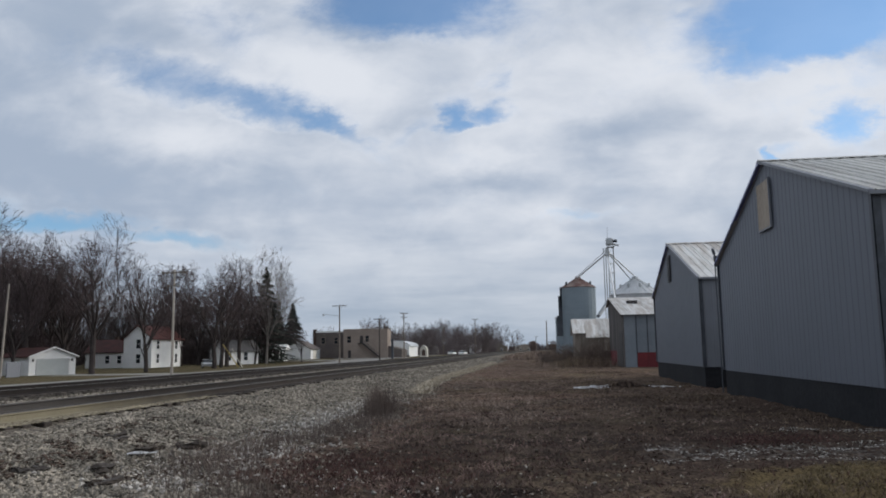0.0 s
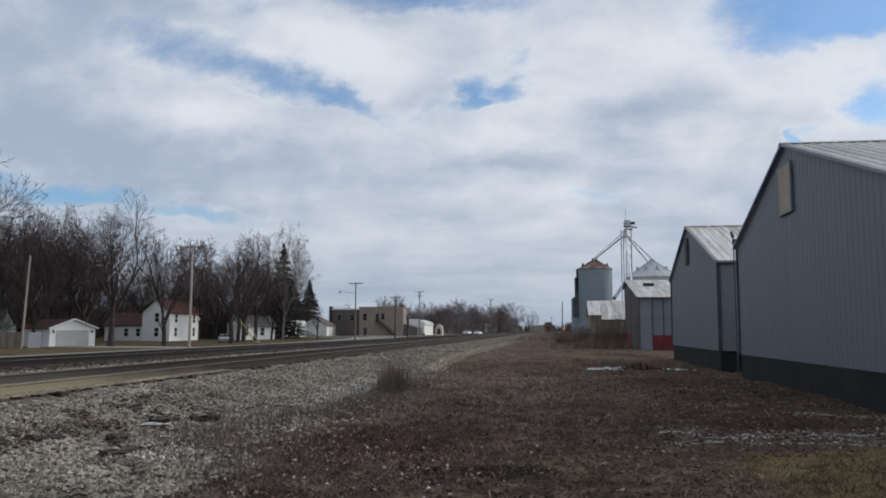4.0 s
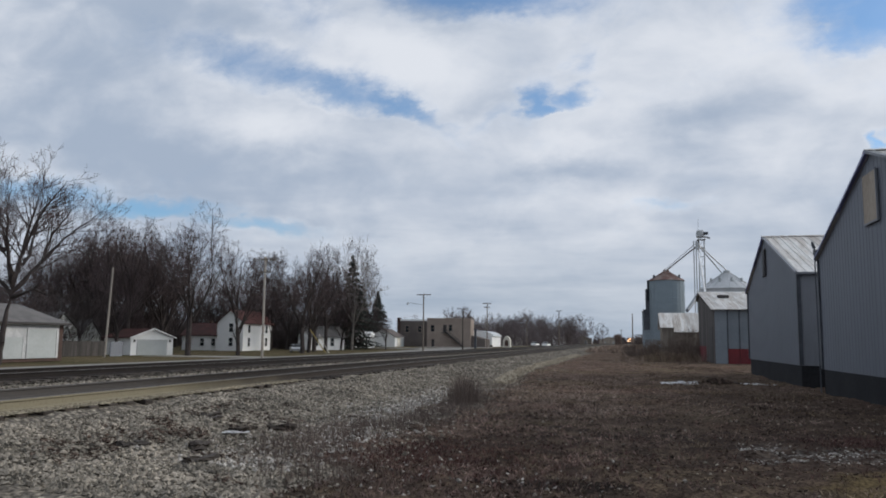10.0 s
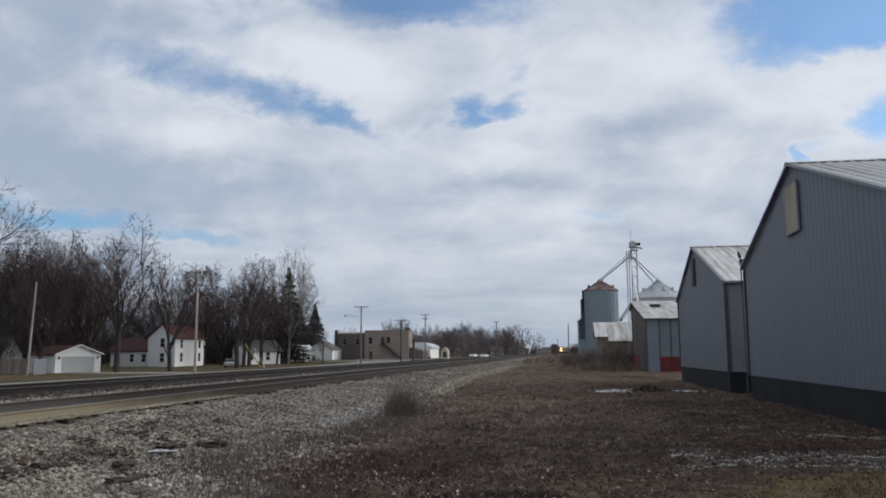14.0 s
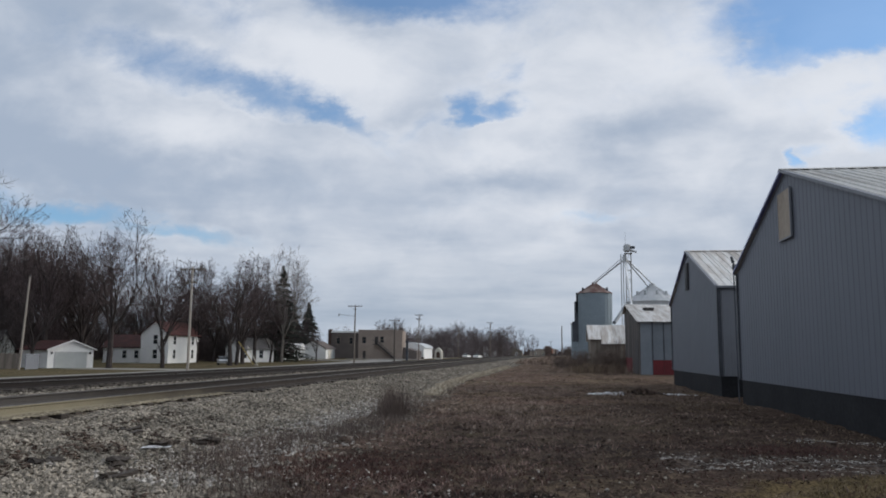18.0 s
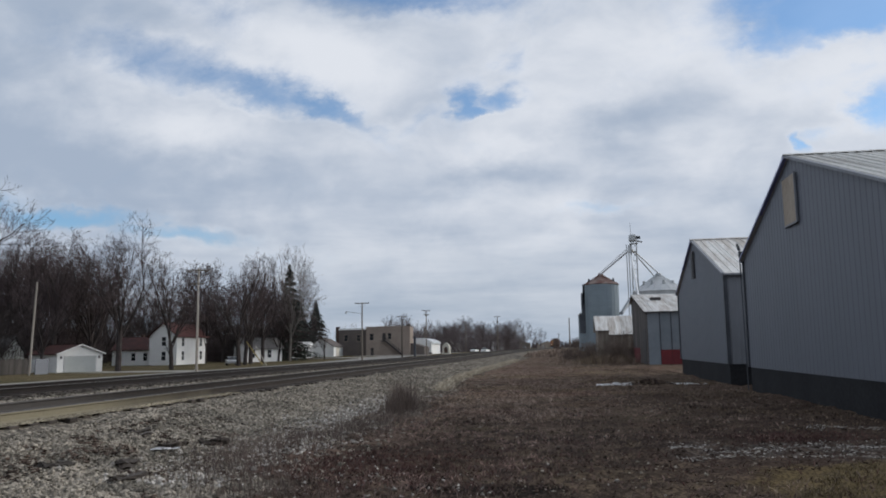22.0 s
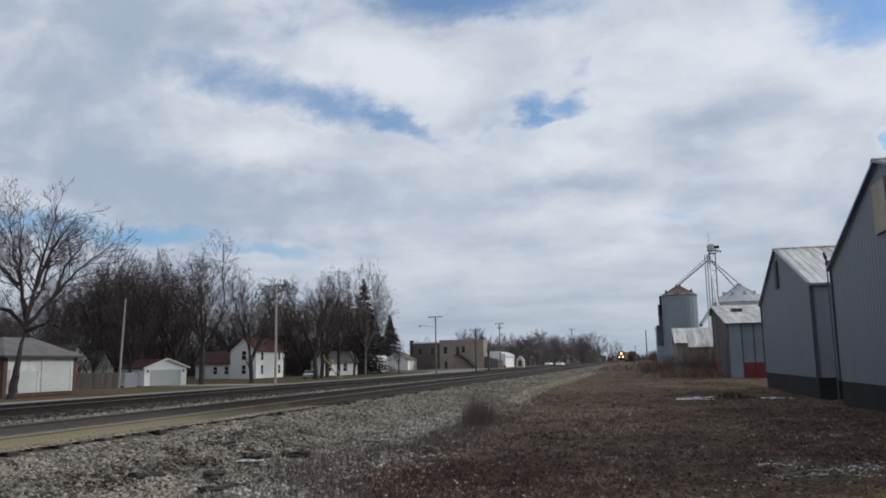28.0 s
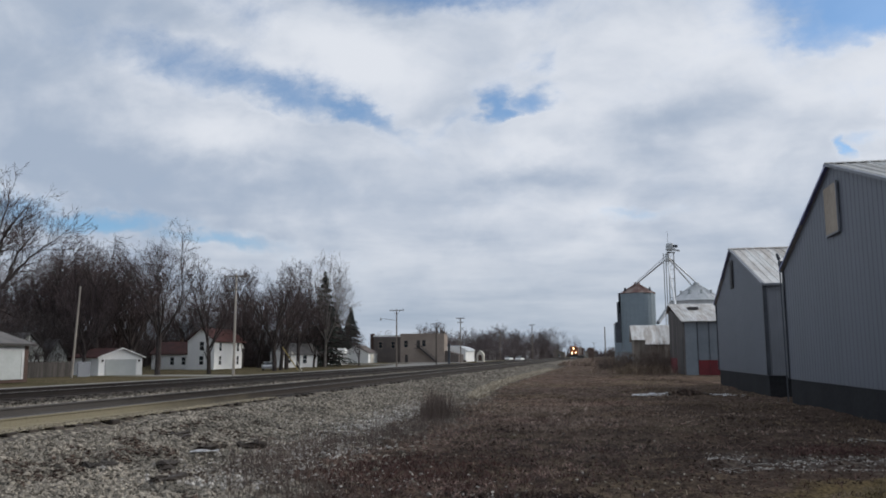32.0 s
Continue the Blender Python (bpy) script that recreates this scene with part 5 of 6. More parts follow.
def bare_tree(label, bark, *how, boughs=None):
    trunk, limbs, twigs = grow(*how, boughs=boughs)
    twig = M["twig_far"] if bark == M["bark_far"] else M["twig_pale"] if bark == M["bark_pale"] else M["twig"]
    t = thing("bare_tree", (0, 0, 0), 0, label, "tree", "bare trees")
    part("trunk", raw("trunk", *tubes(trunk, 9), bark), None, t)
    part("branchwork", raw("branchwork", *tubes(limbs, 4), bark), None, t, "spreading bare branches", kind="stuff")
    part("crown", raw("crown", *tubes(twigs, 3), twig), None, t, "fine bare twigs")
    return t


def bough(*bends):
    """Bends of a limb as (across, along, height) seen from the yard, in the tree's own axes."""
    return [(0.743 * u - 0.668 * w, 0.668 * u + 0.743 * w, z) for u, w, z in bends]


BOUGHS = [
    bough((0, 0, -0.2), (0.32, 0, 2.5), (0.57, 0, 4.7), (0.89, 0, 6.8)),
    bough((0.85, 0, 6.6), (1.3, 0.2, 9.1), (1.8, 0.3, 12.2), (2.3, 0, 14.0), (2.65, -0.3, 16.6)),
    bough((0.8, 0, 6.4), (0.2, -0.4, 9.5), (-0.4, -0.6, 12.2), (-0.7, -0.4, 14.2), (-1.1, 0, 16.0)),
    bough((0.8, 0, 6.1), (2.9, 0.6, 8.9), (4.6, 0.9, 11.1), (5.85, 1.0, 12.2), (7.6, 0.8, 13.9)),
    bough((1.35, 0.2, 9.4), (2.5, -0.6, 12.7), (3.7, -1.0, 14.8), (4.4, -1.0, 16.0)),
    bough((0.75, 0, 5.9), (-0.5, 0.8, 7.5), (-2.3, 1.2, 7.8), (-4.0, 1.5, 9.0)),
    bough((0.75, 0, 5.6), (2.5, -1.0, 6.4), (3.9, -1.6, 5.7)),
    bough((2.9, 0.6, 8.9), (3.6, 1.2, 11.4), (5.4, 1.6, 14.2)),
    bough((1.0, 0.1, 7.6), (2.0, 3.0, 10.0), (2.5, 4.8, 13.0), (2.8, 5.6, 15.6)),
    bough((0.85, 0, 6.8), (0.3, -3.0, 9.5), (0.0, -5.0, 12.5), (0.2, -5.8, 14.6)),
    bough((0.1, -0.4, 9.5), (-2.2, 0.6, 12.0), (-3.6, 1.0, 14.6)),
]
KINDS = [
    bare_tree("tall spreading bare tree before a garage", M["bark"], 6, 18.6, 6.6, 30, 5, 0.42, 0.013, 1.35, boughs=BOUGHS),
    bare_tree("tall narrow bare tree with upright limbs", M["bark"], 11, 18.8, 5.6, 6.0, 8, 0.40, 0.016, 0.92),
    bare_tree("dense bare tree with a rounded crown", M["bark"], 23, 19.0, 4.6, 6.4, 8, 0.40, 0.016, 0.92),
    bare_tree("dark forked bare tree on a lawn", M["bark"], 37, 15.8, 3.4, 6.4, 7, 0.32, 0.016, 1.15),
    bare_tree("pale-barked bare tree among spruces", M["bark_pale"], 41, 23.5, 6.0, 6.2, 7, 0.30, 0.016, 0.70),
    bare_tree("distant bare tree in a grove", M["bark_far"], 53, 14.5, 2.5, 5.0, 7, 0.24, 0.034, 0.66),
    bare_tree("distant rounded bare tree in a grove", M["bark_far"], 59, 12.5, 1.8, 5.4, 8, 0.24, 0.034, 0.64),
    bare_tree("old bare tree with a broad uneven crown", M["bark"], 71, 19.5, 4.4, 5.8, 7, 0.42, 0.016, 0.92),
]


def put(kind, x, y, turn, size=1.0):
    t = KINDS[kind]
    o = copy_thing(t, pose(x, y, ground_z(x, y), 0, 0, turn))
    o.scale = (size, size, size)
    return o


def stand(kinds, count, bearing, depth, height, seed):
    """Trees at random between two bearings (degrees west of the line) and two depths; height: their size."""
    g = random.Random(seed)
    for k in range(count):
        a = bearing[0] + (bearing[1] - bearing[0]) * (k + g.uniform(0.1, 0.9)) / count
        y = g.uniform(*depth)
        put(g.choice(kinds), -math.tan(radians(a)) * y, y, g.uniform(0, 360), height * g.uniform(0.9, 1.08))


# along the street
KINDS[0].matrix_basis = pose(-51.5, 55.9, ground_z(-51.5, 55.9), 0, 0, 0)
KINDS[1].matrix_basis = pose(-57.5, 95.5, -0.8, 0, 0, 70)
KINDS[3].matrix_basis = pose(-54.0, 103.0, -0.8, 0, 0, 35)
KINDS[2].matrix_basis = pose(-53.5, 125.0, -0.8, 0, 0, 200)
KINDS[4].matrix_basis = pose(-56.4, 158.0, -0.5, 0, 0, 140)
KINDS[5].matrix_basis = pose(-62, 300, 0, 0, 0, 10)
KINDS[6].matrix_basis = pose(-56, 312, 0, 0, 0, 10)
KINDS[7].matrix_basis = pose(-57.2, 139.0, -0.8, 0, 0, 120)
put(0, -57.4, 50.4, -22, 0.92)
put(2, -66.5, 92.5, 40, 0.62)
put(7, -69.5, 108.5, 80, 1.0)
# the tall stand behind the garages
for k, x, y, a, c in ((1, -70, 100, 160, 0.98), (7, -67, 104, 25, 0.94), (2, -76, 104, 300, 1.02), (1, -80, 108, 230, 1.08), (7, -84, 110, 90, 1.12), (1, -73, 110, 15, 1.0)):
    put(k, x, y, a, c)
stand((1, 2, 7), 13, (33.3, 40.5), (112, 140), 1.09, 31)
stand((1, 2, 7), 6, (40.0, 46.0), (100, 125), 0.80, 32)
# lower trees between and behind the houses
put(3, -69.5, 154.0, 210, 1.05)
put(7, -70.5, 148.0, 250, 0.92)
put(2, -55.8, 133.0, 300, 0.94)
put(1, -58.5, 148.0, 40, 0.98)
put(3, -59.0, 158.0, 140, 0.85)
put(2, -64.0, 172.0, 20, 0.90)
put(2, -50.5, 163, 90, 0.42)
put(4, -64, 186, 40, 0.95)
put(7, -70, 203, 180, 0.72)
stand((1, 2, 7), 14, (19.0, 33.0), (158, 195), 0.86, 33)
stand((2, 7), 6, (26.0, 33.5), (153, 166), 0.86, 34)
# distant groves
rng = random.Random(5)
for k in range(58):
    y = rng.uniform(290, 400)
    x = -0.225 * y + rng.uniform(0, 1) * 0.16 * y
    put(rng.choice((5, 6)), x, y, rng.uniform(0, 360), rng.uniform(0.65, 0.95))
for k in range(14):
    y = rng.uniform(430, 700)
    put(rng.choice((5, 6)), -0.075 * y + rng.uniform(-0.03, 0.035) * y, y, rng.uniform(0, 360), rng.uniform(0.6, 0.95))
for x, y, c in ((-27, 450, 1.35), (-22, 455, 1.2), (-17, 520, 1.1), (-14, 526, 0.9), (-84, 300, 0.9), (-78, 330, 0.95)):
    put(6, x, y, 50 * c, c)


def spruce(x, y, h, r, seed):
    rng = random.Random(seed)
    t = thing("spruce", (x, y, ground_z(x, y)), 0, "dark green spruce among bare trees", "conifer", "conifers")
    part("trunk", rod((0, 0, -0.2), (0, 0, h), 0.28, 0.03), M["bark"], t)
    verts, faces = [], []
    for k in range(3400):
        f = round(rng.random() ** 0.7 * 17) / 17
        a = rng.uniform(0, 6.283)
        z = 0.8 + (h - 0.9) * (1 - f) + rng.gauss(0, 0.16) + 0.9 * noise.noise((math.cos(a) + seed, math.sin(a), f * 5))
        rad = r * (f + 0.03) * rng.uniform(0.4, 1.0) * (0.95 + 0.6 * noise.noise((math.cos(a) * 1.5 + seed, math.sin(a) * 1.5, z * 0.9)))
        c = Vector((math.cos(a) * rad, math.sin(a) * rad, z - rad * 0.28))
        u = Vector((math.cos(a), math.sin(a), -0.45)) * rng.uniform(0.5, 1.1)
        w = Vector((-math.sin(a), math.cos(a), 0)) * rng.uniform(0.2, 0.42)
        b = len(verts)
        verts += [tuple(c - u * 0.5), tuple(c + w), tuple(c + u * 0.6), tuple(c - w), tuple(c + Vector((0, 0, 0.10)))]
        faces += [(b, b + 1, b + 4), (b + 1, b + 2, b + 4), (b + 2, b + 3, b + 4), (b + 3, b, b + 4)]
    part("crown", raw("crown", verts, faces, M["needle"]), None, t, "drooping dark green boughs")


spruce(-59.2, 165.0, 20.6, 6.7, 1)
spruce(-67.0, 208.0, 15.0, 5.6, 2)
spruce(-70.5, 207.0, 12.0, 5.0, 3)


# ---- train ----
def locomotive():
    t = thing("locomotive", (0, 0, 0), 0, "orange diesel locomotive with lit headlight and ditch lights", "locomotive")
    part("hood", box(-1.2, 1.2, 4.2, 20.0, 1.4, 4.4, bevel=0.12), M["loco"], t)
    part("cab", prism([(-1.55, 1.4), (1.55, 1.4), (1.55, 4.2), (1.1, 4.65), (-1.1, 4.65), (-1.55, 4.2)], 1.9, 4.4, "y"), M["loco"], t, "orange cab")
    part("nose", box(-1.2, 1.2, 0.3, 2.0, 1.4, 3.45, bevel=0.15), M["loco"], t)
    part("underframe", box(-1.5, 1.5, 0.0, 20.5, 0.95, 1.42), M["loco_dark"], t)
    part("pilot", prism([(-1.45, 0.35), (1.45, 0.35), (1.5, 1.3), (-1.5, 1.3)], -0.15, 0.05, "y"), M["loco_dark"], t)
    part("fuel_tank", box(-1.3, 1.3, 8, 13, 0.35, 0.95, bevel=0.1), M["loco_dark"], t)
    for s in (-1, 1):
        part("windscreen", box(s * 0.75 - 0.5, s * 0.75 + 0.5, 1.86, 1.90, 3.35, 4.05), M["glass"], t)
        part("handrail", rod((s * 1.5, 0.1, 2.3), (s * 1.5, 1.9, 2.3), 0.03), M["steel"], t)
        part("ditch_light", rod((s * 0.74, -0.20, 2.1), (s * 0.74, 0.3, 2.1), 0.24, 0.2, 12), M["lamp2"], t, "lit ditch light")
    part("headlight", rod((0, 0.2, 3.72), (0, 1.95, 3.72), 0.26, 0.24, 12), M["lamp"], t, "lit headlight")
    part("plow", prism([(-1.4, 0.12), (1.4, 0.12), (1.4, 0.45), (-1.4, 0.45)], -0.45, -0.1, "y"), M["steel"], t)
    for y0 in (3.4, 16.4):
        bog = part("truck_frame", box(-1.25, 1.25, y0 - 1.8, y0 + 1.8, 0.35, 0.75), M["loco_dark"], t)
        for dy in (-1.5, 0, 1.5):
            part("wheelset", rod((-0.8, y0 + dy, 0.5), (0.8, y0 + dy, 0.5), 0.5, n=16), M["loco_dark"], bog)
    return t


def freight_car(label, material):
    t = thing("freight_car", (0, 0, 0), 0, label, "freight car", "freight cars")
    part("body", box(-1.5, 1.5, 0.6, 17.4, 1.2, 4.6, bevel=0.06), material, t)
    part("underframe", box(-1.3, 1.3, 0, 18, 0.85, 1.18), M["loco_dark"], t)
    for k in range(9):
        for s in (-1, 1):
            part("rib", box(s * 1.5 - 0.06, s * 1.5 + 0.06, 1.2 + k * 1.9, 1.35 + k * 1.9, 1.2, 4.5), material, t)
    for y0 in (2.6, 15.4):
        bog = part("truck_frame", box(-1.1, 1.1, y0 - 1.2, y0 + 1.2, 0.35, 0.7), M["loco_dark"], t)
        for dy in (-0.9, 0.9):
            part("wheelset", rod((-0.8, y0 + dy, 0.45), (0.8, y0 + dy, 0.45), 0.45, n=14), M["loco_dark"], bog)
    return t


consist = [(locomotive(), 0.0), (freight_car("pale boxcar behind the locomotive", M["freight"]), 21.5), (freight_car("rusty brown boxcar in the train", M["brick_red"]), 40.5), (freight_car("grey boxcar in the train", M["siding_side"]), 59.5)]
RAIL_TOP = 0.28 + 0.19 + 0.17


def head_at(t):
    """How far up the line the train's nose stands at t seconds."""
    return 312.0 + 14.6 * (32.0 - t)


# ---- ballast, ties, weeds ----
def ties(parent, xc, z0, y0, y1):
    me = mesh_of(box(-1.27, 1.27, -0.115, 0.115, 0, 0.18, bevel=0.012), "tie", M["tie"])
    k = 0
    y = y0
    rng = random.Random(9)
    while y < y1:
        o = new("tie", me)
        o.parent = parent
        o.matrix_basis = pose(xc + bend(y) + rng.uniform(-0.05, 0.05), y, z0 + rng.uniform(-0.008, 0.008), 0, 0, rng.uniform(-0.8, 0.8))
        y += 0.52
    verts, faces = [], []
    while y < 420:
        b = len(verts)
        x = xc + bend(y)
        verts += [(x - 1.3, y - 0.115, z0 + 0.18), (x + 1.3, y - 0.115, z0 + 0.18), (x + 1.3, y + 0.115, z0 + 0.18), (x - 1.3, y + 0.115, z0 + 0.18), (x + 1.3, y - 0.115, z0), (x + 1.3, y + 0.115, z0)]
        faces += [(b, b + 1, b + 2, b + 3), (b + 1, b + 4, b + 5, b + 2)]
        y += 0.52
    part("far_ties", raw("far_ties", verts, faces, M["tie"]), None, parent, "dark wooden ties running far", kind="stuff")


ties(near_track, NEAR_X, 0.272, 6.0, 120.0)
ties(far_track, FAR_X, 0.335, 6.0, 120.0)


def scatter_stones(name, count, place, size, material, seed, label, flat=0.7):
    """Many small angular stones in one mesh; place gives x, y, z for one stone."""
    g = np.random.default_rng(seed)
    octa = np.array([[1, 0, 0], [-1, 0, 0], [0, 1, 0], [0, -1, 0], [0, 0, 1], [0, 0, -1]], float)
    tri = np.array([[0, 2, 4], [2, 1, 4], [1, 3, 4], [3, 0, 4], [2, 0, 5], [1, 2, 5], [3, 1, 5], [0, 3, 5]])
    rng = random.Random(seed)
    c = np.array([place(rng) for _ in range(count)])
    s = size[0] + (size[1] - size[0]) * g.random((count, 1, 1)) ** 1.6
    v = octa[None] * (0.6 + 0.6 * g.random((count, 6, 1))) + 0.25 * g.normal(size=(count, 6, 3))
    a = g.random(count) * 6.283
    ca, sa = np.cos(a)[:, None], np.sin(a)[:, None]
    x, y = v[:, :, 0] * ca - v[:, :, 1] * sa, v[:, :, 0] * sa + v[:, :, 1] * ca
    v = np.stack([x, y, v[:, :, 2] * flat], axis=2) * s * 0.5 + c[:, None, :]
    f = (np.arange(count) * 6)[:, None, None] + tri[None]
    ob = new(name, raw(name, v.reshape(-1, 3).tolist(), f.reshape(-1, 3).tolist(), material))
    return tagged(ob, label, "gravel", kind="stuff")


def near_y(rng, a, b):
    """Thins out with distance."""
    return a * (b / a) ** rng.random()


def top_z(x, y):
    z = ground_z(x, y)
    if -17 < x < 7 and 5 < y < 61:
        rough = 1.0 if x > -9 else 0.3
        z += rough * (0.06 * noise.noise((x * 0.55, y * 0.55, 0)) + 0.05 * noise.noise((x * 2.1, y * 2.1, 4)) + 0.035 * noise.noise((x * 6, y * 6, 9)))
    return z


def bank_stone(rng):
    while True:
        y = near_y(rng, 7.0, 48.0)
        x = rng.uniform(-8.5, -2.9)
        edge = foot(y) + 0.9 * noise.noise((x * 0.5, y * 0.5, 2))
        if x < edge or rng.random() < 0.06:
            return x, y, top_z(x, y) + 0.004


scatter_stones("ballast", 62000, bank_stone, (0.038, 0.11), M["stone"], 4, "pale grey crushed stone ballast")


def lip_stone(rng):
    y = rng.uniform(9.0, 26.0)
    x = -4.95 - 0.02 * (y - 15) + rng.gauss(0, 0.5)
    return x, y, top_z(x, y) + 0.012


scatter_stones("ballast", 6000, lip_stone, (0.04, 0.11), M["stone_pale"], 16, "whitish stones along the foot of the ballast")


def far_bank_stone(rng):
    y = near_y(rng, 36.0, 130.0)
    x = rng.uniform(-8.76, foot(y) + 0.1)
    return x, y, top_z(x, y) + 0.01


scatter_stones("ballast", 16000, far_bank_stone, (0.06, 0.17), M["stone"], 5, "grey ballast running along the line")


def crib_stone(rng):
    y = near_y(rng, 9.0, 60.0)
    x = rng.uniform(-14.1, -11.45)
    return x, y, 0.425 + rng.uniform(0, 0.03)


scatter_stones("ballast", 9000, crib_stone, (0.05, 0.12), M["stone"], 6, "crushed stone between the two tracks")


def grit(rng):
    y = near_y(rng, 8.0, 21.0)
    return rng.uniform(-9.27, -8.86), y, 0.452 + rng.uniform(-0.01, 0.008)


def cinder(rng):
    y = near_y(rng, 9.0, 90.0)
    return rng.uniform(-14.75, -14.2), y, 0.43 + rng.uniform(0, 0.05)


scatter_stones("ballast", 5000, cinder, (0.06, 0.14), M["stone_dark"], 35, "dark oily cinders along the farther track")
scatter_stones("grit", 9000, grit, (0.03, 0.08), M["sand"], 17, "tan sandy grit spilt over the tie ends", 0.4)


def rut_stone(rng):
    while True:
        x = rng.uniform(1.6, 6.4)
        y = rng.choice((12.0, 12.5, 12.9, 13.0, 15.4)) + 0.12 * (x - 3) + rng.gauss(0, 0.20)
        if y > 14 and x < 4.2:
            continue
        if noise.noise((x * 0.9, y * 3.2, 6)) + 0.35 * noise.noise((x * 3.0, y * 7.0, 2)) > 0.02:
            return x, y, top_z(x, y) + 0.004


scatter_stones("gravel", 2600, rut_stone, (0.014, 0.05), M["stone_pale"], 8, "pale gravel strewn in streaks over the muddy yard", 0.4)


def patch_bit(rng):
    cx, cy = rng.choice(((1.9, 32.5), (2.3, 33.2), (2.7, 34.0), (2.2, 32.9), (4.3, 33.6), (4.75, 33.2), (5.1, 33.0)))
    x, y = cx + rng.gauss(0, 0.34), cy + rng.gauss(0, 0.22)
    return x, y, top_z(x, y) + 0.01


scatter_stones("snow_remnants", 170, patch_bit, (0.08, 0.42), M["snowbit"], 14, "white crusty remnants of snow on the yard", 0.22)


def heap_clod(rng):
    dx, dy = rng.gauss(0, 0.34), rng.gauss(0, 0.3)
    x, y = 3.55 + dx, 33.4 + dy
    return x, y, top_z(x, y) + rng.uniform(0.0, 0.22) * math.exp(-(dx * dx + dy * dy) * 4)


scatter_stones("clods", 320, heap_clod, (0.08, 0.26), M["clod"], 18, "dark heap of earth between snow remnants")


def yard_stone(rng):
    y = near_y(rng, 7.5, 40.0)
    x = rng.uniform(-4.6, 6.2)
    if x > 2.0 and y < 9.6 + 0.35 * x:
        return yard_stone(rng)
    return x, y, top_z(x, y) + 0.004


def litter(rng):
    while True:
        y = near_y(rng, 8.0, 16.0)
        x = rng.uniform(-7.8, foot(y) + 0.3)
        if noise.noise((x * 0.8, y * 1.6, 31)) + 0.4 * noise.noise((x * 2.5, y * 4.0, 8)) > 0.16:
            return x, y, top_z(x, y) + 0.02


scatter_stones("clods", 3000, litter, (0.03, 0.12), M["clod"], 36, "dark rotten litter lying on the gravel", 0.35)


def red_chip(rng):
    x, y = -2.3 + rng.gauss(0, 1.1), 9.3 + rng.gauss(0, 0.9)
    return x, y, top_z(x, y) + 0.012


scatter_stones("gravel", 240, red_chip, (0.02, 0.065), M["stone_pale"], 34, "whitish chips in the reddish weeds")
scatter_stones("gravel", 1000, yard_stone, (0.02, 0.07), M["stone"], 12, "stray pale stones in the weeds")
scatter_stones("clods", 10000, yard_stone, (0.02, 0.085), M["clod"], 13, "dark clods of earth in the yard")


def blades(name, count, place, height, width, material, seed, lean, label, per=3):
    g = random.Random(seed)
    verts, faces = [], []
    for _ in range(count):
        x, y, k = place(g)
        z = top_z(x, y) - 0.01
        for _ in range(per):
            h = g.uniform(*height) * k
            a = g.uniform(0, 6.283)
            dx, dy = math.cos(a), math.sin(a)
            px, py = x + g.uniform(-0.06, 0.06), y + g.uniform(-0.06, 0.06)
            l = g.uniform(0.1, lean) * h
            b = g.uniform(0, 6.283)
            lx, ly = math.cos(b) * l, math.sin(b) * l
            q = len(verts)
            w = width * g.uniform(0.6, 1.3)
            verts += [(px - dx * w, py - dy * w, z), (px + dx * w, py + dy * w, z), (px + dx * w * 0.7 + lx * 0.4, py + dy * w * 0.7 + ly * 0.4, z + h * 0.6), (px - dx * w * 0.7 + lx * 0.4, py - dy * w * 0.7 + ly * 0.4, z + h * 0.6), (px + lx, py + ly, z + h)]
            faces += [(q, q + 1, q + 2, q + 3), (q + 3, q + 2, q + 4)]
    return tagged(new(name, raw(name, verts, faces, material)), label, "weeds", kind="stuff")


def yard_spot(g):
    while True:
        y = near_y(g, 7.0, 62.0)
        x = g.uniform(-6.6, 6.3)
        edge = foot(y) + 0.1 + 0.9 * noise.noise((x * 0.5, y * 0.5, 2))
        d = noise.noise((x * 0.45, y * 0.3, 7))
        if x > -1.5 + 0.1 * y and y < 16 and g.random() < 0.35:
            continue
        if g.random() < 0.55 * smooth(x, 0.0, 2.5):
            continue
        if x > edge and not (x > 1.2 and 11.4 < y < 13.8 and g.random() < 0.9) and g.random() < 0.55 + d:
            return x, y, 0.6 + 0.7 * max(0, d + 0.3)


blades("dead_grass", 13000, yard_spot, (0.02, 0.085), 0.007, M["weed"], 21, 2.6, "matted brown dead weeds")


def tan_spot(g):
    while True:
        x, y, k = yard_spot(g)
        if noise.noise((x * 1.1, y * 0.8, 15)) > 0.05:
            return x, y, k


blades("dead_grass", 4500, tan_spot, (0.02, 0.07), 0.006, M["straw"], 29, 2.2, "pale flattened dead grass")


def red_spot(g):
    while True:
        x, y = -2.8 + g.gauss(0, 1.0), 10.5 + g.gauss(0, 0.95)
        if g.random() < 0.2:
            x, y = g.uniform(-3.5, 4.0), g.uniform(8.6, 14.0)
        if x > foot(y) + 0.25 and y > 8.3:
            return x, y, g.uniform(0.6, 1.0)


blades("dead_grass", 1900, red_spot, (0.03, 0.11), 0.007, M["weed_red"], 22, 1.6, "reddish-brown dead weeds")


def rust_spot(g):
    return 3.9 + g.gauss(0, 0.55), 14.2 + g.gauss(0, 0.35), g.uniform(0.5, 1.0)


blades("dead_grass", 900, rust_spot, (0.03, 0.09), 0.007, M["weed_red"], 32, 1.6, "rusty patch of dead weeds beside the gravel")


def edge_spot(g):
    y = near_y(g, 8.0, 34.0)
    x = foot(y) - 0.1 + g.gauss(0, 0.5) + 0.8 * noise.noise((y * 0.6, 2, 0))
    return x, y, g.uniform(0.4, 1.0) * (0.7 + 0.6 * max(0.0, noise.noise((x, y * 0.8, 6)) + 0.4))


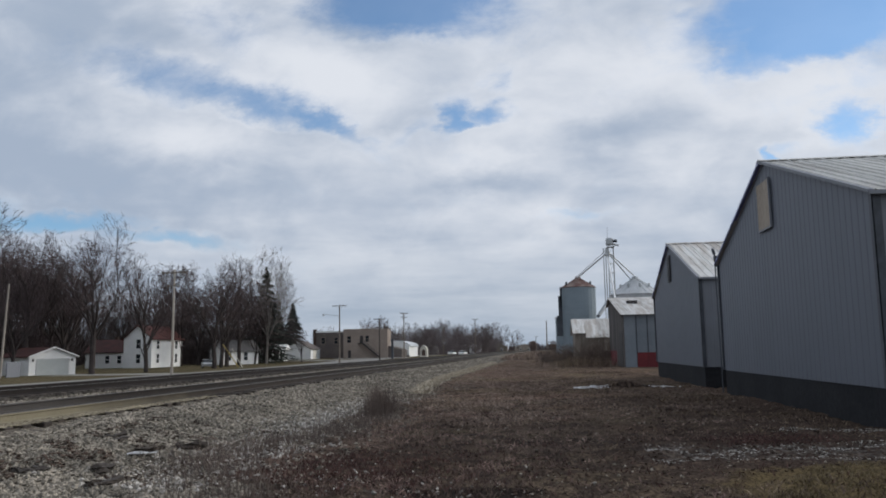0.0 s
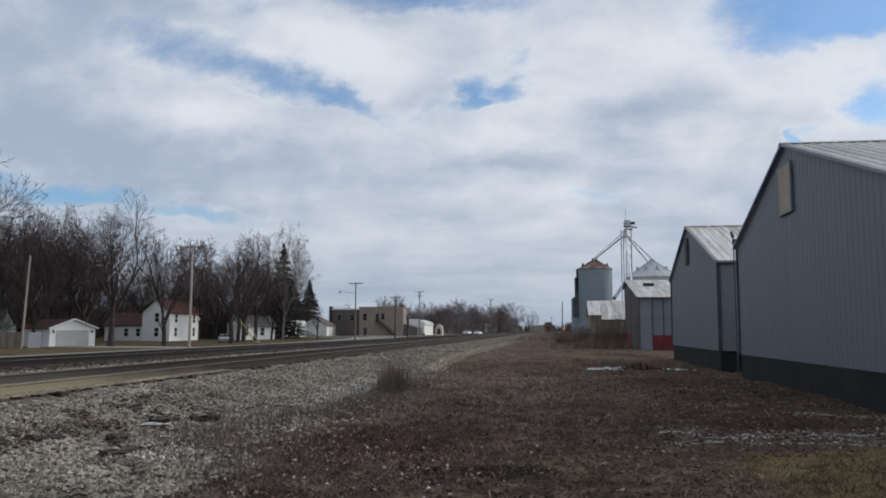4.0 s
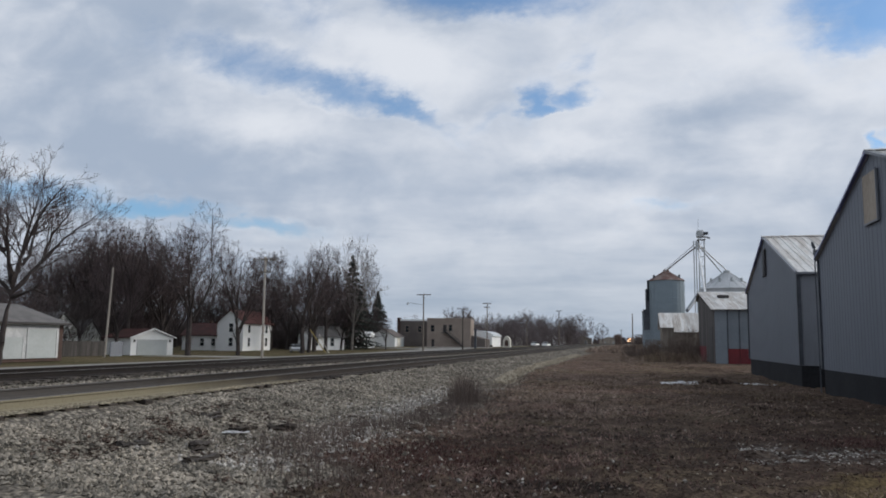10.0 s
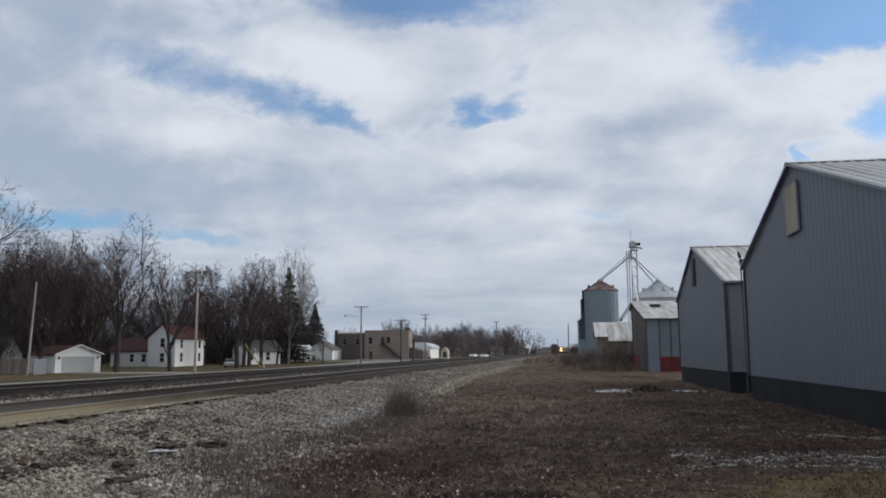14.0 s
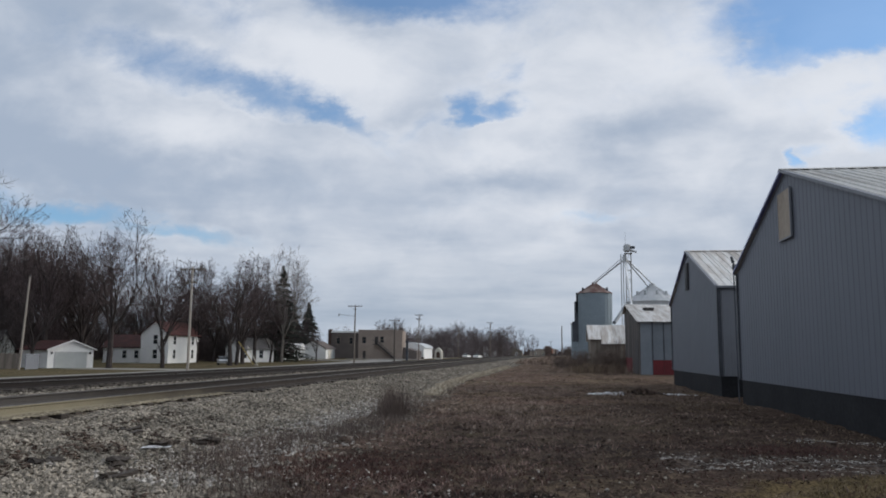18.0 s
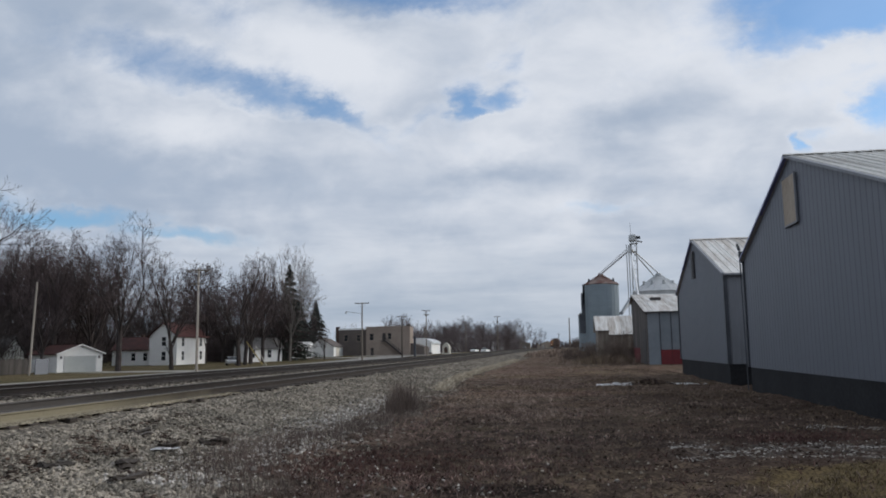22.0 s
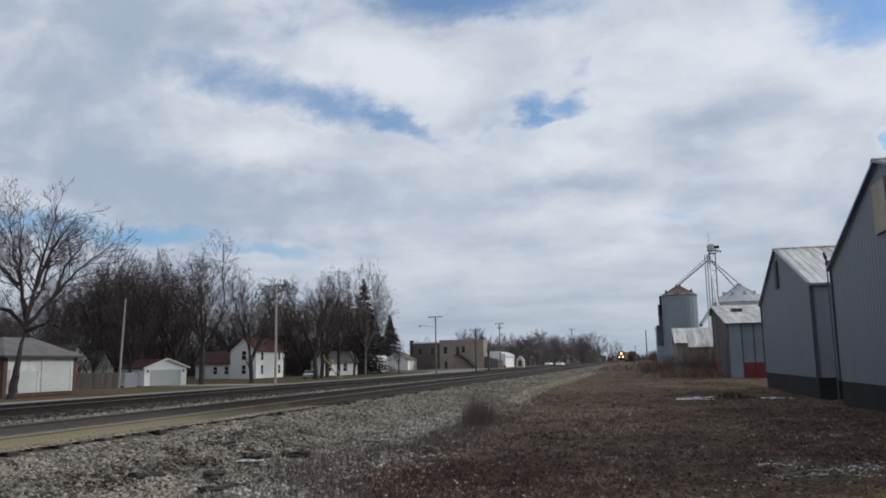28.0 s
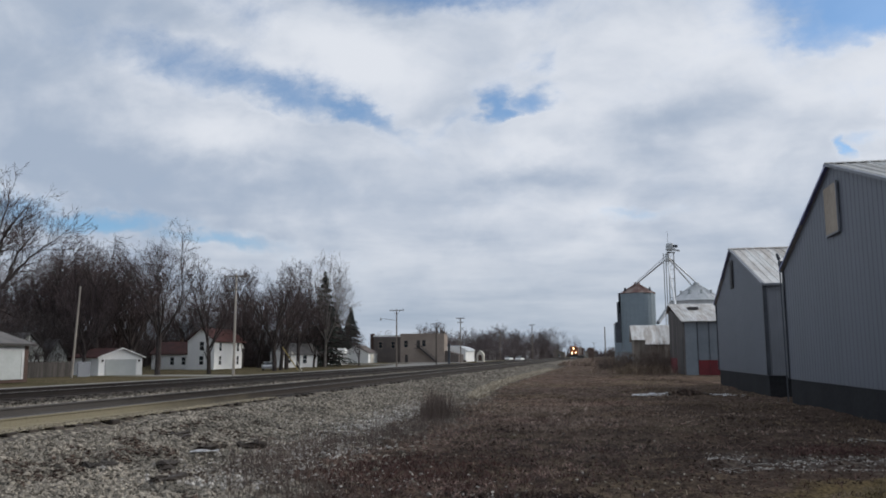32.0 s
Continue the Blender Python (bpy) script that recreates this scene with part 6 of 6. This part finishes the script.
blades("dry_stalks", 2000, edge_spot, (0.08, 0.36), 0.0035, M["scrub"], 23, 0.5, "tall thin dry stalks along the gravel")


def stalk_spot(g):
    y = near_y(g, 10.5, 24.0)
    x = foot(y) - 0.35 + g.gauss(0, 0.42)
    return x, y, g.uniform(0.45, 1.0) * (0.5 + 0.9 * max(0.0, noise.noise((x * 1.3, y * 0.9, 21)) + 0.3))


blades("dry_stalks", 420, stalk_spot, (0.25, 0.80), 0.003, M["scrub"], 33, 0.4, "tall thin dry stalks growing out of the gravel", 2)


def fringe_spot(g):
    y = near_y(g, 10.2, 19.5)
    return foot(y) - 0.25 - 0.4 * smooth(y, 11.0, 13.0) * (1 - smooth(y, 15.0, 18.0)) + g.gauss(0, 0.36), y, g.uniform(0.4, 1.0) * (0.55 + max(0.0, noise.noise((y * 1.7, 4, 9)) + 0.2))


blades("dead_grass", 2000, fringe_spot, (0.06, 0.26), 0.005, M["scrub"], 34, 1.3, "tangled brown weeds creeping over the gravel")


def clump_spot(g):
    return -4.12 + g.gauss(0, 0.19), 19.9 + g.gauss(0, 0.4), g.uniform(0.5, 1.0)


blades("dry_stalks", 420, clump_spot, (0.35, 1.15), 0.004, M["scrub"], 24, 0.45, "dense clump of tall dry weeds")


def green_spot(g):
    x = g.uniform(2.2, 6.4)
    return x, g.uniform(7.0, min(8.3 + 2.2 * (x - 2.2), 9.8 + 0.38 * x)), 1.0


blades("grass", 5500, green_spot, (0.02, 0.06), 0.006, mat("short_grass", (0.150, 0.116, 0.062), (0.115, 0.090, 0.048), rnd=0.4, island=True, bump=0.0), 25, 1.6, "short olive winter grass")


def far_edge_spot(g):
    y = g.uniform(29, 92)
    return foot(y) - 0.35 + g.gauss(0, 0.16), y, g.uniform(0.5, 1.0)


blades("dry_stalks", 4800, far_edge_spot, (0.10, 0.30), 0.018, M["bleached"], 26, 1.8, "pale dry grass along the ballast")


def yard_far_spot(g):
    while True:
        x, y = g.uniform(-4.7, 6.3), near_y(g, 17, 120)
        d = noise.noise((x * 0.35, y * 0.2, 11))
        if g.random() < 0.6 + d - 0.3 * smooth(x, 1.0, 4.5) * (1 - smooth(y, 30, 60)):
            return x, y, 0.5 + 0.9 * max(0.0, d + 0.35)


blades("dead_grass", 15000, yard_far_spot, (0.03, 0.10), 0.012, M["weed_far"], 27, 2.4, "brown dead weeds farther along the yard")


def tall_spot(g):
    y = g.uniform(68, 150)
    x = g.uniform(-0.5, 6.5)
    return x, y, (0.35 + 0.65 * smooth(x, 0.5, 3.0)) * g.uniform(0.5, 1.0)


blades("dry_stalks", 5000, tall_spot, (0.4, 1.3), 0.014, M["weed_far"], 28, 0.7, "tall tangled dead weeds before the bins")

def verge_spot(g):
    y = near_y(g, 120, 420)
    return g.uniform(-6.0, 7.0) + bend(y), y, g.uniform(0.4, 1.0)


blades("dry_stalks", 3500, verge_spot, (0.3, 1.1), 0.06, M["weed_far"], 30, 0.8, "rough dead weeds far along the line")

# scrub by the old shed and beside the line
def scrub_bush(x, y, h, seed, n=60, material=None, slim=1.0):
    g = random.Random(seed)
    rows = []
    for _ in range(n):
        a, l = g.uniform(0, 6.283), g.uniform(0.2, 0.9)
        p = Vector((g.gauss(0, 0.35) * h * 0.5, g.gauss(0, 0.35) * h * 0.5, -0.05))
        d = Vector((math.cos(a) * l, math.sin(a) * l, 1.3)).normalized()
        for i in range(3):
            q = p + d * h * 0.33
            rows.append((*p, *q, 0.018 * (1 - i * 0.25), 0.018 * (0.75 - i * 0.25)))
            for _ in range(2):
                e = (d + Vector((g.uniform(-1, 1), g.uniform(-1, 1), g.uniform(-0.3, 0.6)))).normalized()
                rows.append((*q, *(q + e * h * 0.22), 0.010, 0.004))
            p, d = q, (d + Vector((g.uniform(-0.3, 0.3), g.uniform(-0.3, 0.3), 0))).normalized()
    rows = [(a * slim, b, c, d * slim, e, f, r0, r1) for a, b, c, d, e, f, r0, r1 in rows]
    t = thing("scrub_bush", (x, y, ground_z(x, y)), 0, "leafless grey-brown scrub bush", "bush", "scrub bushes")
    part("brush", raw("brush", *tubes(rows, 3), material or M["scrub"]), None, t)
    return t


for i, (x, y, h) in enumerate(((5.9, 84, 2.4), (7.0, 83, 2.8), (3.2, 85, 1.6), (6.6, 79, 1.8), (1.2, 82, 1.3), (2.2, 80, 1.5), (2.8, 83.4, 1.9), (4.4, 81.5, 1.7), (0.4, 88, 1.6), (5.2, 83, 2.0))):
    scrub_bush(x, y, h, 60 + i)
for i, (x, y, h) in enumerate(((10.5, 690, 7), (13, 690, 8), (16, 694, 8), (19, 692, 7), (22, 700, 8), (12, 700, 8))):
    scrub_bush(x, y, h, 90 + i, 160)

# thicket beside the line, behind which the train is lost for a while
for i in range(5):
    scrub_bush(-2.7 - 0.3 * i, 400 + 1.5 * i, 4.9, 180 + i, 420, M["brushwood"], 0.42)

# thicket under the trees beyond the street
g = random.Random(77)
brakes = [scrub_bush(-80 - 3 * i, 118, 6.0, 200 + i, 130, M["twig"] if i % 2 else M["bark"]) for i in range(6)]
for i in range(136):
    if i < 56:
        y = g.uniform(66, 150)
        x = -max(74.0, g.uniform(0.64, 0.98) * y)
    else:
        y = g.uniform(156, 200)
        x = -g.uniform(0.36, 0.66) * y
    c = g.uniform(0.6, 1.45)
    b = copy_thing(brakes[i % 6], pose(x, y, ground_z(x, y), 0, 0, g.uniform(0, 360)))
    b.scale = (c * 1.3, c * 1.3, c)


hazy = [scrub_bush(-58 - 6 * i, 330, 7.0, 320 + i, 90, M["twig_far"]) for i in range(2)]
for i in range(44):
    y = g.uniform(285, 390)
    x = (-0.225 + 0.17 * (i + g.random()) / 44) * y
    c = g.uniform(0.7, 1.15)
    b = copy_thing(hazy[i % 2], pose(x, y, ground_z(x, y), 0, 0, g.uniform(0, 360)))
    b.scale = (c * 1.6, c * 1.6, c)


def far_woods():
    """A low dark belt of woods along the horizon."""
    g = random.Random(15)
    verts, faces = [], []
    for _ in range(9000):
        x = g.uniform(-1500, 1500)
        y = 1050 + 120 * noise.noise((x * 0.004, 0, 0)) + g.uniform(-40, 40)
        h = 7.0 + 6.0 * noise.noise((x * 0.012, 3, 0)) + g.uniform(0, 3.5)
        w = g.uniform(0.5, 1.6)
        q = len(verts)
        verts += [(x - w, y, -1), (x + w, y, -1), (x + g.uniform(-1, 1), y, max(3.0, h)), (x, y + w, -1)]
        faces += [(q, q + 1, q + 2), (q + 1, q + 3, q + 2), (q + 3, q, q + 2)]
    tagged(new("far_woods", raw("far_woods", verts, faces, M["twig"])), "dark belt of bare woods along the horizon", "woods", kind="stuff")


far_woods()

# pale scraps on the ground
for x, y, l, a, h in ((-6.0, 11.4, 0.42, 20, 0.05), (2.2, 33.0, 0.6, 5, 0.12)):
    s = thing("pale_scrap", (x, y, top_z(x, y) + 0.02), a, "crumpled pale scrap lying on the ground", "scrap", "scraps on the ground")
    bm = bmesh.new()
    g = random.Random(int(x * 10))
    rowsv = [[bm.verts.new((l * (i / 4 - 0.5), l * 0.22 * (j - 1) + 0.03 * g.uniform(-1, 1), h * g.random() * (1 if j == 1 else 0.3))) for i in range(5)] for j in range(3)]
    for j in range(2):
        for i in range(4):
            bm.faces.new((rowsv[j][i], rowsv[j][i + 1], rowsv[j + 1][i + 1], rowsv[j + 1][i]))
    bmesh.ops.solidify(bm, geom=bm.faces[:], thickness=0.012)
    part("sheet", bm, M["snowbit"], s)
for x, y, l, a in ((-5.75, 12.5, 0.34, 30), (-6.3, 13.45, 0.26, 30), (-6.7, 9.7, 0.3, 60), (-7.4, 12.9, 0.42, 70), (-7.0, 12.5, 0.3, 110), (-6.1, 11.9, 0.3, 75), (-5.5, 9.4, 0.4, 80), (-6.0, 10.3, 0.3, 100), (-5.9, 10.0, 0.26, 40), (3.5, 33.3, 1.3, 8), (3.9, 33.6, 0.8, 40)):
    s = thing("rotten_tie_chunk", (x, y, top_z(x, y) - 0.02), a, "dark rotten chunk of railway tie in the gravel", "wood scrap", "wood scraps")
    bm = box(-l / 2, l / 2, -0.09, 0.09, 0, 0.05 + 0.09 * min(1.0, l))
    bmesh.ops.subdivide_edges(bm, edges=bm.edges[:], cuts=3, use_grid_fill=True)
    for v in bm.verts:
        v.co += Vector((noise.noise(v.co * 9 + Vector((x, y, 0))), noise.noise(v.co * 9 + Vector((y, x, 3))), noise.noise(v.co * 9 + Vector((x, 5, y))))) * 0.13
        v.co.z = v.co.z * (0.95 if x == -5.75 else 0.55) + 0.02
        v.co.x *= 1.25
    part("chunk", bm, M["tie"], s)


def motions():
    walk(wind, [(t, pose(-0.0012 * t, -0.0076 * t, 0)) for t in (0.0, 8.0, 16.0, 24.0, 32.0)])
    for ob, back in consist:
        rows = []
        for k in range(0, 33):
            y = head_at(k) + back
            a = -math.degrees(math.atan2(bend(y + 20) - bend(y), 20))
            rows.append((float(k), pose(NEAR_X + bend(y), y, RAIL_TOP, 0, 0, a)))
        walk(ob, rows)


motions()
